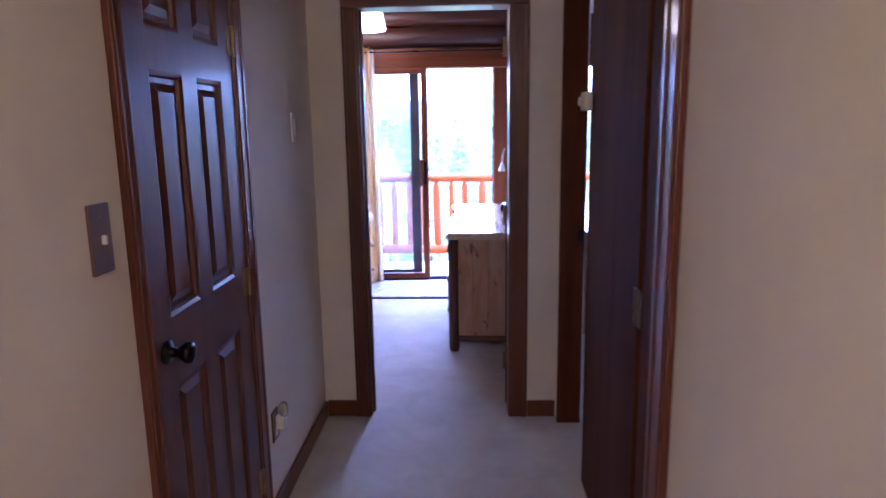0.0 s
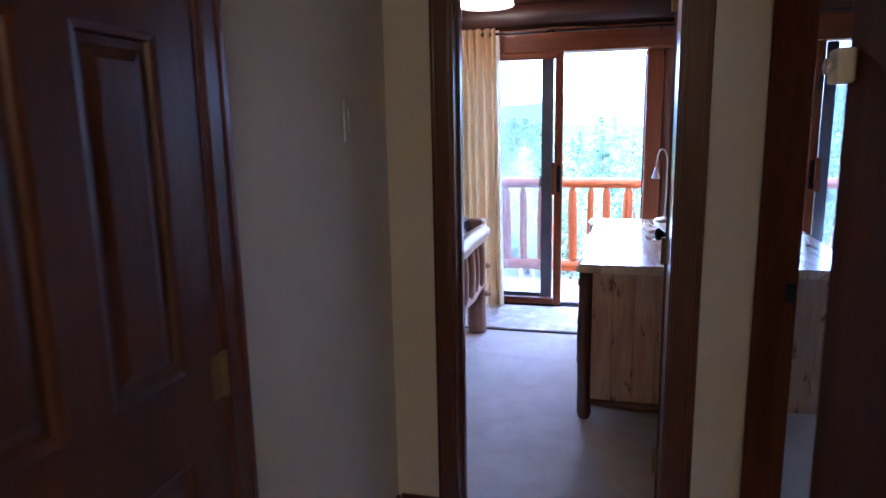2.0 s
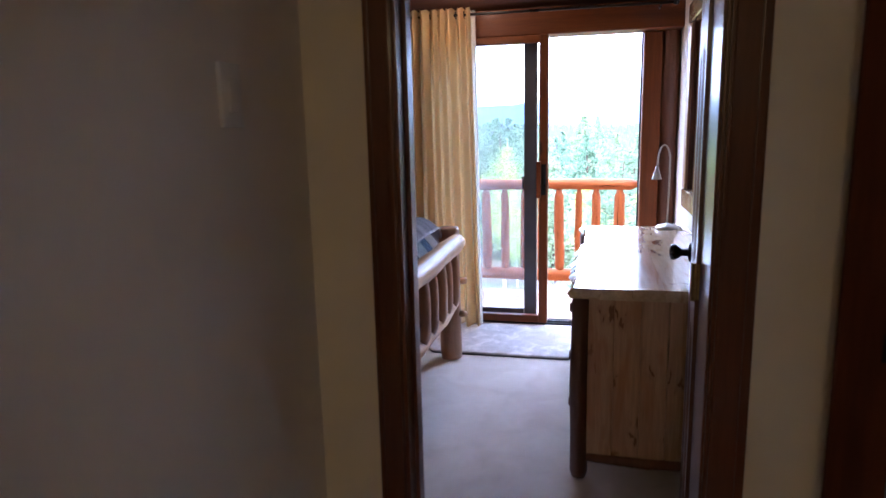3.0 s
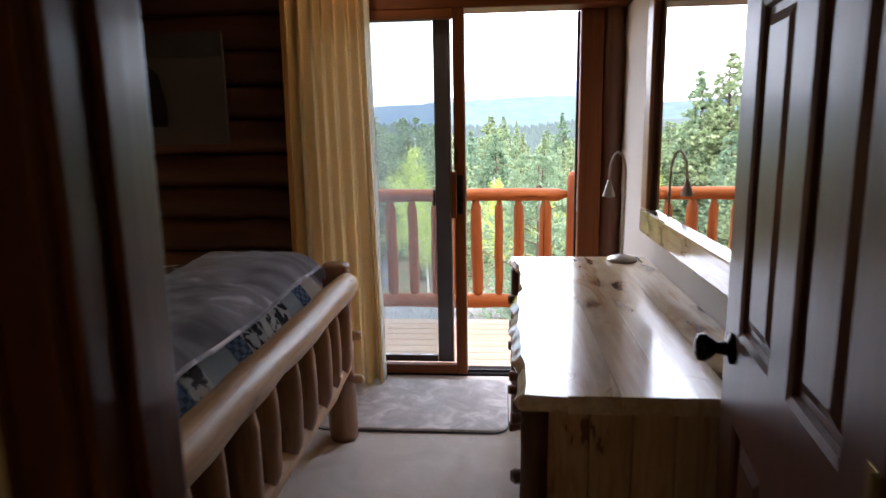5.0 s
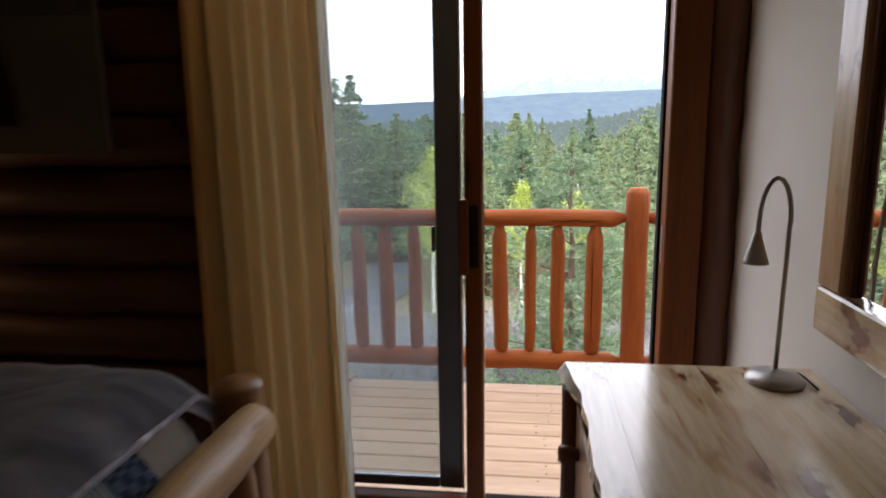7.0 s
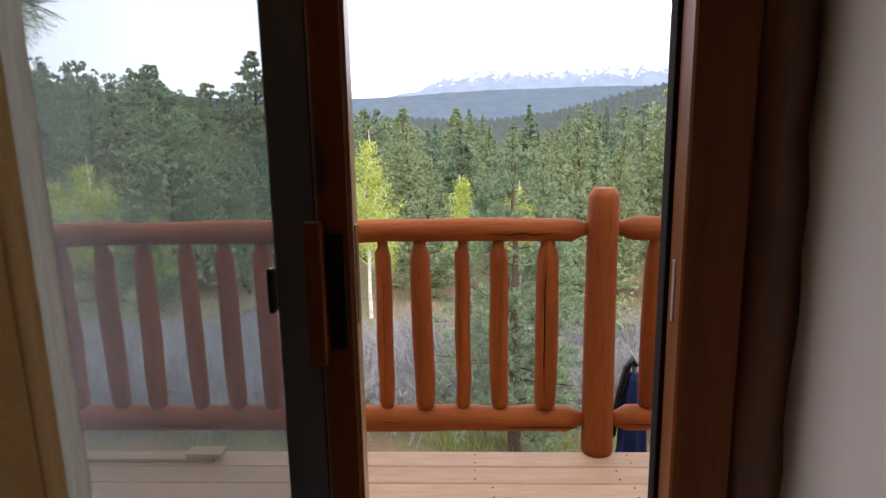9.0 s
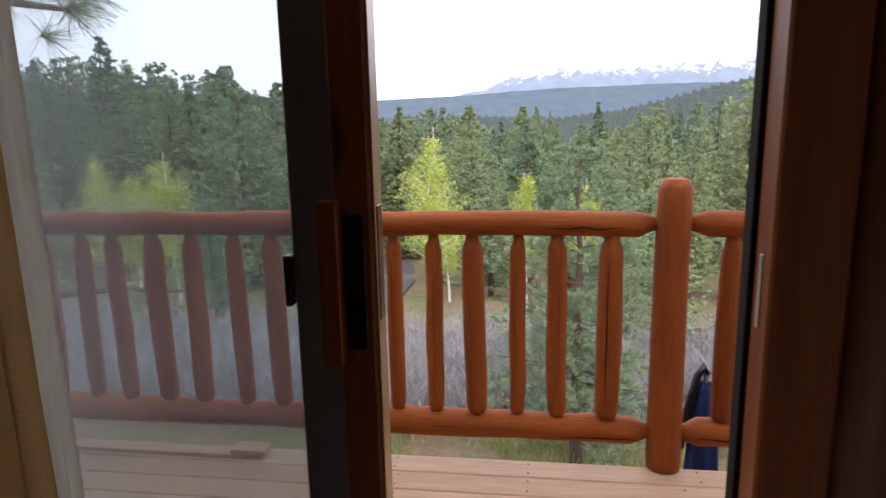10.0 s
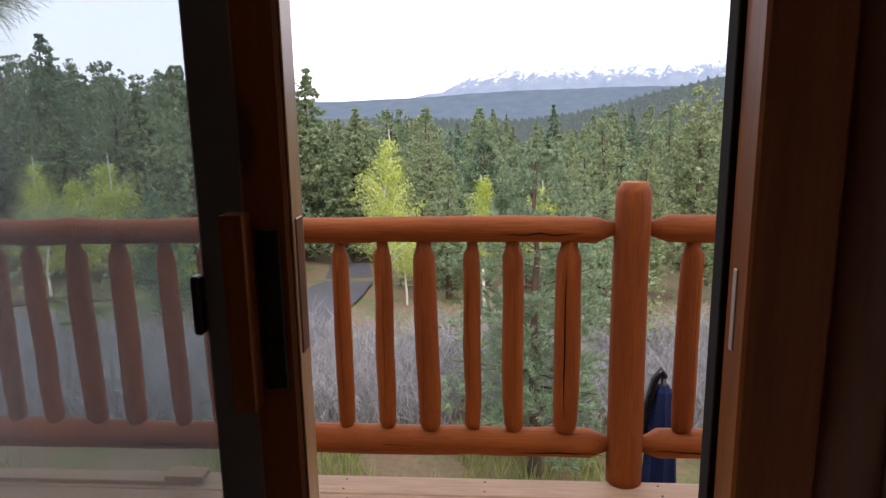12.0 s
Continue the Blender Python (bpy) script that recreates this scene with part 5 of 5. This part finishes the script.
def aspen(seed, h):
    rnd = random.Random(seed)
    ob = thing("aspen_tree", (0, 0, 0), "young aspen with pale trunk and bright spring leaves", "tree", "aspens by the driveway")
    bm = tube([(0.03 * rnd.uniform(-1, 1) * k, 0.03 * rnd.uniform(-1, 1) * k, h * k / 6) for k in range(7)], [0.055 * (1 - k / 6.6) + 0.006 for k in range(7)], 7)
    s = Soup()
    for k in range(60):
        u = rnd.uniform(0.30, 0.98)
        a = rnd.uniform(0, 6.28)
        L = (1.15 if u < 0.75 else 0.85) * (1.02 - u) ** 0.55 * rnd.uniform(0.6, 1.2) * h / 4.6
        d = Vector((math.cos(a), math.sin(a), rnd.uniform(0.45, 1.0)))
        b0 = Vector((0, 0, u * h * 0.93))
        tube([b0, b0 + d * L * 0.6, b0 + d * L], [0.012, 0.008, 0.003], 4, bm, caps=False)
        for _ in range(90):
            w = rnd.uniform(0.15, 1.1)
            p = b0 + d * L * w + Vector((rnd.gauss(0, 0.10), rnd.gauss(0, 0.10), rnd.gauss(0, 0.12)))
            e1 = Vector((rnd.uniform(-1, 1), rnd.uniform(-1, 1), rnd.uniform(-1, 1))).normalized() * 0.030
            e2 = e1.cross(Vector((rnd.uniform(-1, 1), rnd.uniform(-1, 1), rnd.uniform(-1, 1)))).normalized() * 0.026
            s.quad(p - e1, p + e2, p + e1, p - e2)
    part("trunk", bm, "aspen_bark", ob, "pale grey-white trunk")
    cr = new("crown", s.mesh("crown", "aspen_leaf"))
    cr.parent = ob
    return ob


def put(ob, x, y, rz, sc=1.0, sink=0.05):
    z = gz(x, y) - sink
    return copy_scaled(ob, x, y, z, rz, sc)


def copy_scaled(ob, x, y, z, rz, sc):
    c = copy_thing(ob, pose(x, y, z, 2.5 * math.sin(x * 7), 2.5 * math.sin(y * 5), rz))
    wide = sc * (1.0 + 0.28 * math.sin(x * 3.7 + y * 2.3))
    c.scale = (wide, wide * (1.0 + 0.12 * math.sin(x * 9.1)), sc)
    return c


# full-grown kinds, one metre of scale each; the first of each kind stands in the forest itself
kinds = [
    pine(1, 8.0, 2.30, 0.14, 12, 12, 0.23, 0.032, 1.20, 26),
    pine(2, 9.0, 2.10, 0.24, 12, 12, 0.24, 0.032, 0.95, 24),
    pine(3, 7.5, 2.60, 0.10, 12, 12, 0.23, 0.032, 0.90, 24),
    pine(4, 10.0, 1.95, 0.30, 12, 12, 0.24, 0.032, 1.35, 28),
    pine(5, 8.5, 1.85, 0.08, 12, 12, 0.22, 0.030, 1.65, 30),
]
near_pine = pine(6, 4.25, 1.15, 0.16, 24, 26, 0.13, 0.0045, 0.7, 19)
near_pine.matrix_basis = pose(0.64, 13.6, gz(0.64, 13.6) - 0.05, 0, 0, 40)
tagged(near_pine, "bushy young ponderosa pine below the balcony", "tree")
side_pine = pine(7, 8.2, 2.3, 0.14, 15, 14, 0.24, 0.028, 0.75, 24)
side_pine.matrix_basis = pose(7.35, 29.0, gz(7.35, 29.0) - 0.05, 0, 0, 10)
side_pine.scale = (0.9, 0.9, 0.9)
spots = [(-10.2, 34.0), (-2.0, 41.0), (4.0, 33.5), (-19.0, 33.0), (2.5, 41.0)]
for k, (ob, (x, y)) in enumerate(zip(kinds, spots)):
    ob.matrix_basis = pose(x, y, gz(x, y) - 0.05, 0, 0, 70 * k)
    ob.scale = [(0.85,) * 3, (0.88,) * 3, (0.8,) * 3, (1.0,) * 3, (0.95,) * 3][k]
rnd = random.Random(77)
taken = list(spots) + [(0.75, 18.2), (7.35, 29.0), (8.3, 30.5), (6.3, 30.5)]
count = 0
tries = 0
while count < 300 and tries < 9000:
    tries += 1
    y = 28 + 90 * rnd.random() ** 1.6
    x = rnd.uniform(-1.15, 0.72) * (y + 4)
    if abs(x - road_x(y)) < 2.3 and y < 44:
        continue
    if y < 30 and -8 < x < 1.5:
        continue
    gap = 1.7 if y < 50 else 2.3
    if any((x - a) ** 2 + (y - c) ** 2 < gap * gap for a, c in taken):
        continue
    taken.append((x, y))
    k = rnd.randrange(5)
    far = math.hypot(x, y - 5.6)
    az = math.degrees(math.atan2(x, y - 5.6))
    rise = 4.1 if az < -26 else 0.2 + 3.9 * max(0, (-16 - az) / 10) if az < -16 else 0.2
    el = rise + rnd.uniform(-2.4, 0.7) if far > 34 else rise + rnd.uniform(-4.0, -0.8)
    hgt = 1.3 + far * math.tan(radians(el + 0.4)) - gz(x, y)
    sc = min(1.5, max(0.5, hgt / (8.0, 9.0, 7.5, 10.0, 8.5)[k]))
    put(kinds[k], x, y, rnd.uniform(0, 360), sc)
    count += 1
for x, y, k, sc in ((-9.0, 22.5, 2, 0.50), (2.55, 18.6, 2, 0.40), (3.3, 23.5, 1, 0.6), (-1.4, 27.5, 2, 0.55), (-18.0, 24.0, 0, 0.9), (-22.0, 27.0, 3, 0.95), (4.8, 26.5, 0, 0.62), (13.5, 26.0, 2, 0.85), (-13.6, 47.0, 3, 1.36), (-12.2, 48.0, 4, 1.5), (-12.5, 19.5, 2, 0.70)):
    put(kinds[k], x, y, 50 * k + x * 9, sc)

asp = aspen(3, 5.3)
asp.matrix_basis = pose(-2.75, 23.0, gz(-2.75, 23.0), 0, 0, 0)
asp2 = aspen(8, 4.0)
asp2.matrix_basis = pose(-0.12, 24.0, gz(-0.12, 24.0), 0, 0, 0)
asp2.scale = (0.8, 0.8, 1.0)
for x, y, sc, ob in ((-11.9, 23.3, 1.05, asp2), (-10.4, 23.0, 0.92, asp), (-9.2, 23.5, 0.8, asp2), (-12.3, 22.4, 0.9, asp), (-2.6, 25.5, 0.8, asp2), (1.7, 25.0, 0.75, asp)):
    put(ob, x, y, x * 40, sc)

# pine bough that reaches in beside the balcony, on its own tree
bt = thing("balcony_pine", (-4.9, 10.2, gz(-4.9, 10.2)), "tall pine beside the balcony with long-needled boughs", "tree")
hb = 7.5
bmt = tube([(0, 0, hb * k / 6) for k in range(7)], [0.17 * (1 - k / 8) for k in range(7)], 10)
sb = Soup()
rnd = random.Random(12)
limbs = [((0, 0, 5.1), (1.6, -1.0, 5.28), (2.64, -1.55, 5.08), 1), ((0, 0, 5.6), (-1.0, 0.4, 5.8), (-2.0, 0.6, 6.0), 1), ((0, 0, 6.4), (-0.5, 0.4, 6.8), (-0.7, 0.7, 7.4), 1), ((0, 0, 3.6), (0.4, 0.9, 3.6), (0.6, 1.8, 3.5), 1), ((0, 0, 3.0), (0.8, 1.0, 2.9), (1.3, 1.7, 2.7), 1)]
for p0, p1, p2, _ in limbs:
    tube([p0, p1, p2], [0.05, 0.03, 0.012], 6, bmt, caps=False)
    for k in range(13):
        w = 0.35 + 0.65 * k / 12
        a = Vector(p1).lerp(Vector(p2), (w - 0.35) / 0.65)
        d = (Vector(p2) - Vector(p1)).normalized()
        off = Vector((rnd.gauss(0, 0.10), rnd.gauss(0, 0.10), rnd.gauss(0, 0.10))) * (1.2 if k < 11 else 0.2)
        at = a + off
        for _ in range(95):
            q = Vector((d.x + rnd.uniform(-0.8, 0.8), d.y + rnd.uniform(-0.8, 0.8), d.z + rnd.uniform(-0.8, 0.8))).normalized()
            side = q.cross(Vector((rnd.uniform(-1, 1), rnd.uniform(-1, 1), rnd.uniform(-1, 1)))).normalized() * 0.0022
            o_ = at + d * rnd.uniform(-0.07, 0.02)
            tip = o_ + q * rnd.uniform(0.15, 0.24)
            sb.quad(o_ - side, o_ + side, tip + side * 0.5, tip - side * 0.5)
part("trunk", bmt, "bark", bt)
cr = new("crown", sb.mesh("crown", "needles"))
cr.parent = bt

# leafless brush below the balcony
sb = Soup()
rnd = random.Random(21)


def twig(p, d, L, w, depth):
    e = p + d * L
    side = d.cross(Vector((rnd.uniform(-1, 1), rnd.uniform(-1, 1), 0.2))).normalized() * w
    sb.quad(p - side, p + side, e + side * 0.5, e - side * 0.5)
    if depth:
        for _ in range(4):
            k = rnd.uniform(0.3, 1.0)
            d2 = (d + Vector((rnd.uniform(-1.0, 1.0), rnd.uniform(-1.0, 1.0), rnd.uniform(-0.3, 0.5)))).normalized()
            twig(p + d * L * k, d2, L * rnd.uniform(0.4, 0.7), w * 0.6, depth - 1)


for k in range(620):
    y = 14.3 + 5.4 * rnd.random()
    x = rnd.uniform(-0.85, 0.62) * (y - 4.5)
    hgt = rnd.uniform(0.5, 0.95)
    z = gz(x, y) - 0.03
    for _ in range(9):
        d = Vector((rnd.uniform(-0.4, 0.4), rnd.uniform(-0.4, 0.4), 1)).normalized()
        twig(Vector((x + rnd.uniform(-0.25, 0.25), y + rnd.uniform(-0.25, 0.25), z)), d, hgt, 0.0075, 2)
br_ = tagged(new("brush", sb.mesh("brush", "twig")), "grey-mauve leafless scrub brush on the slope", "brush", "", "stuff")

sb = Soup()
rnd = random.Random(31)
for k in range(17000):
    y = 11.5 + 2.9 * rnd.random() if k < 10000 else 18.5 + 9.5 * rnd.random()
    x = rnd.uniform(-0.9, 0.75) * (y - 4.0)
    if noise.noise(Vector((x * 0.6, y * 0.6, 5))) < -0.12 or abs(x - road_x(y)) < 1.3:
        continue
    p = Vector((x, y, gz(x, y) - 0.01))
    d = Vector((rnd.uniform(-0.5, 0.5), rnd.uniform(-0.5, 0.5), 1)).normalized()
    side = d.cross(Vector((rnd.uniform(-1, 1), rnd.uniform(-1, 1), 0))).normalized() * 0.008
    L = rnd.uniform(0.14, 0.38) if y < 15 else rnd.uniform(0.08, 0.22)
    sb.quad(p - side, p + side, p + d * L + side * 0.3, p + d * L - side * 0.3)
tagged(new("grass", sb.mesh("grass", "grass")), "fresh green grass tufts below the deck", "grass", "", "stuff")

# ---- closed umbrella on the terrace below ----
ux, uy = 1.40, 10.4
um = thing("patio_umbrella", (ux, uy, gz(ux, uy)), "closed navy blue cantilever patio umbrella", "umbrella")
top = 2.5
bm = bmesh.new()
sides = 24
prof = [(0.035, top), (0.065, top - 0.05), (0.100, top - 0.32), (0.122, top - 0.36), (0.100, top - 0.42), (0.135, top - 1.0), (0.145, top - 1.8), (0.14, top - 2.05)]
rings = [[bm.verts.new((r_ * (1 + (0.13 if k % 3 == 0 else -0.05)) * math.cos(2 * math.pi * k / sides), r_ * (1 + (0.13 if k % 3 == 0 else -0.05)) * math.sin(2 * math.pi * k / sides), z)) for k in range(sides)] for r_, z in prof]
for p, q in zip(rings, rings[1:]):
    for k in range(sides):
        bm.faces.new((p[k], p[(k + 1) % sides], q[(k + 1) % sides], q[k]))
bm.faces.new(rings[0][::-1])
bm.faces.new(rings[-1])
part("canopy", bm, "umbrella", um, "folded navy canopy")
part("pole", tube([(0, 0, 0), (0, 0, 1.2), (0, 0, top + 0.07)], [0.022] * 3, 10), "black", um, "", True)
part("arm", tube([(-0.17, -0.03, 1.95), (-0.13, -0.03, 2.3), (-0.07, -0.02, 2.55), (-0.02, 0, 2.62), (0.01, 0, 2.56)], [0.026, 0.03, 0.032, 0.032, 0.026], 10), "black", um, "black curved arm", True)
part("base_plate", lathe([(0.26, 0), (0.26, 0.05), (0.05, 0.08)], 20), "black", um)

# ---- neighbour's house among the trees ----
hx, hy = -27.0, 68.0
hz = gz(hx, hy)
nh = thing("house", (hx, hy, hz), "pale distant house between the pines", "house", "", 18)
M["stucco"] = plain("pale_stucco", (0.62, 0.58, 0.52), 0.9)
M["roof"] = plain("brown_roof", (0.16, 0.10, 0.08), 0.9)
part("wall", box((-4, -3, 0), (4, 3, 6.2)), "stucco", nh)
bm = bmesh.new()
v = [bm.verts.new(p) for p in ((-4.5, -3.6, 6.21), (4.5, -3.6, 6.21), (4.5, 3.6, 6.21), (-4.5, 3.6, 6.21), (-4.5, 0, 8.4), (4.5, 0, 8.4))]
for f_ in ((0, 1, 5, 4), (2, 3, 4, 5), (0, 4, 3), (1, 2, 5), (0, 3, 2, 1)):
    bm.faces.new([v[i] for i in f_])
part("roof", bm, "roof", nh)
for x in (-2.5, 0.2, 2.6):
    for z in (1.2, 4.0):
        wd = part("window", box((x - 0.55, -3.05, z), (x + 0.55, -3.001, z + 1.3)), "white_plastic", nh)
        part("pane", box((x - 0.47, -3.07, z + 0.08), (x + 0.47, -3.051, z + 1.22)), "black", wd)

# ---- far woods and mountains ----


def distance_mat(name, lo, hi, air, mix_air, snow=None, grain=0.05):
    """Far backdrop: its own colour, with the haze of the air mixed in as a glow."""
    m = bpy.data.materials.new(name)
    m.use_nodes = True
    n, l = m.node_tree.nodes, m.node_tree.links
    b = n["Principled BSDF"]
    b.inputs["Roughness"].default_value = 1.0
    mp = coords(n, l, (1, 1, 1), True)
    a = noise_node(n, l, mp, 0.012 if snow else grain, 8, 0.7)
    r = ramp(n, ((0.35, lo), (0.65, hi)))
    l.new(a.outputs[0], r.inputs[0])
    c = r.outputs[0]
    if snow:
        sx = n.new("ShaderNodeSeparateXYZ")
        l.new(mp.outputs[0], sx.inputs[0])
        z = n.new("ShaderNodeMapRange")
        z.inputs[1].default_value, z.inputs[2].default_value = snow
        z.inputs[3].default_value, z.inputs[4].default_value = -0.42, 0.32
        l.new(sx.outputs[2], z.inputs[0])
        steep = coords(n, l, (1, 1, 0.4), True)
        s2 = noise_node(n, l, steep, 0.026, 9, 0.72, 0.5)
        ad = n.new("ShaderNodeMath")
        l.new(z.outputs[0], ad.inputs[0])
        l.new(s2.outputs[0], ad.inputs[1])
        sr = ramp(n, ((0.50, (0, 0, 0)), (0.56, (1, 1, 1))))
        l.new(ad.outputs[0], sr.inputs[0])
        c = mix(n, l, c, (0.60, 0.64, 0.70), sr.outputs[0])
    l.new(c, b.inputs["Base Color"])
    # haze is painted in: air-coloured emission mixed over the surface
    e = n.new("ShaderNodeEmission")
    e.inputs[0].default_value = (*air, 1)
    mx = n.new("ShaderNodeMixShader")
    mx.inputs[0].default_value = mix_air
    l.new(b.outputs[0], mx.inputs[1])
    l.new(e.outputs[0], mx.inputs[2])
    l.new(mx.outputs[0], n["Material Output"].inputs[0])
    return m


def ridge(name, R, depth, profile, rough, seed, material, label, a0=-75, a1=60, na=200, nr=12, spurs=0.0):
    """A range of hills along an arc; profile: (azimuth in degrees, elevation angle in degrees) of its crest."""
    bm = bmesh.new()
    rows = []
    for i in range(na + 1):
        az = a0 + (a1 - a0) * i / na
        for (p, e0), (q, e1) in zip(profile, profile[1:]):
            if p <= az <= q:
                el = e0 + (e1 - e0) * (az - p) / (q - p)
        crest = R * math.tan(radians(el + 0.55)) * (R + depth) / R
        row = []
        for j in range(nr + 1):
            u = j / nr
            rr = R + depth * u
            nz1 = noise.fractal(Vector((az * 0.22, u * 3.0, seed)), 0.9, 2.1, 6)
            if spurs:
                # spurs and gullies that run down from the crest
                sp_ = 1 - abs(noise.noise(Vector((az * 0.55 + 0.5 * nz1, u * 0.9, seed + 4)))) * 2
                sp2 = 1 - abs(noise.noise(Vector((az * 1.7 + 0.8 * nz1, u * 2.0, seed + 9)))) * 2
                nz1 = 0.55 * nz1 + spurs * (sp_ - 0.5) + 0.45 * spurs * (sp2 - 0.5)
            h = -10 + (crest + 10) * u ** 1.15 + nz1 * rough * crest * (0.25 + 0.75 * u) * 0.5
            x, y = rr * math.sin(radians(az)), rr * math.cos(radians(az))
            row.append(bm.verts.new((x, 5.6 + y, h + 1.3)))
        rows.append(row)
    for p, q in zip(rows, rows[1:]):
        for j in range(nr):
            bm.faces.new((p[j], q[j], q[j + 1], p[j + 1]))
    return structure(name, bm, material, label, "mountain", True)


# the third colour and the share after it are each range's painted haze
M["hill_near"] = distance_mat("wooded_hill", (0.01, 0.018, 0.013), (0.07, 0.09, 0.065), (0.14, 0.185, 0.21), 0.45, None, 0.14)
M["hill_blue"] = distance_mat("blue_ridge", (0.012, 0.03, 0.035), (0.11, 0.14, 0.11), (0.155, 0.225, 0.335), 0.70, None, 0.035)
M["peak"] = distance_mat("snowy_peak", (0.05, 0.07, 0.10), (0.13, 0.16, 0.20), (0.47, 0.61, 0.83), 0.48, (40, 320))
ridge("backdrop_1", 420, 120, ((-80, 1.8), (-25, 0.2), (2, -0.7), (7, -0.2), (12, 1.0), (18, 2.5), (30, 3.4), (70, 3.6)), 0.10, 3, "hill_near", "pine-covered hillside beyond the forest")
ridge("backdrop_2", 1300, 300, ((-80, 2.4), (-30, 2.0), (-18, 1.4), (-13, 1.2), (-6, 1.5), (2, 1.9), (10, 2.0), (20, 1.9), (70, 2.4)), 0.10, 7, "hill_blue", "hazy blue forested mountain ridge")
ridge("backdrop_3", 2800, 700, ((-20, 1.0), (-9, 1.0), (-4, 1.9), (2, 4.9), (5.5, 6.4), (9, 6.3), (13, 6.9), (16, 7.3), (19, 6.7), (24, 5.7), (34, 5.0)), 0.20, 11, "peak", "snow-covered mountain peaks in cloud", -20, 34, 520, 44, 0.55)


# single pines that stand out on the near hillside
# same painted haze as the hillside under them
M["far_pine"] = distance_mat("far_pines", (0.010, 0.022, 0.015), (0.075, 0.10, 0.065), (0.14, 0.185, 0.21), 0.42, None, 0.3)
sb = Soup()
rnd = random.Random(91)
hill = bpy.data.objects["backdrop_1"].data.vertices
for k in range(20000):
    i, j = rnd.randrange(95, 199), rnd.randrange(2, 12)
    p = hill[i * 13 + j].co.lerp(hill[(i + 1) * 13 + j].co, rnd.random()).lerp(hill[i * 13 + j + 1].co, rnd.random())
    hgt, w = rnd.uniform(1.6, 3.4), rnd.uniform(0.7, 1.2)
    if k >= 15000:
        y = rnd.uniform(110, 415)
        x = rnd.uniform(-0.6, 0.6) * y
        p = Vector((x, y, (gz(x, y) if y < 190 else -8.5) - 0.3))
        hgt, w = rnd.uniform(3.0, 5.5), rnd.uniform(1.4, 2.4)
    tip = p + Vector((rnd.uniform(-0.3, 0.3), 0, hgt))
    a0 = rnd.uniform(0, 6.28)
    ring = [p + Vector((w * math.cos(a0 + 1.2566 * q), w * math.sin(a0 + 1.2566 * q), rnd.uniform(-0.6, 0.8))) for q in range(5)]
    for q in range(5):
        sb.tri(ring[q], ring[(q + 1) % 5], tip)
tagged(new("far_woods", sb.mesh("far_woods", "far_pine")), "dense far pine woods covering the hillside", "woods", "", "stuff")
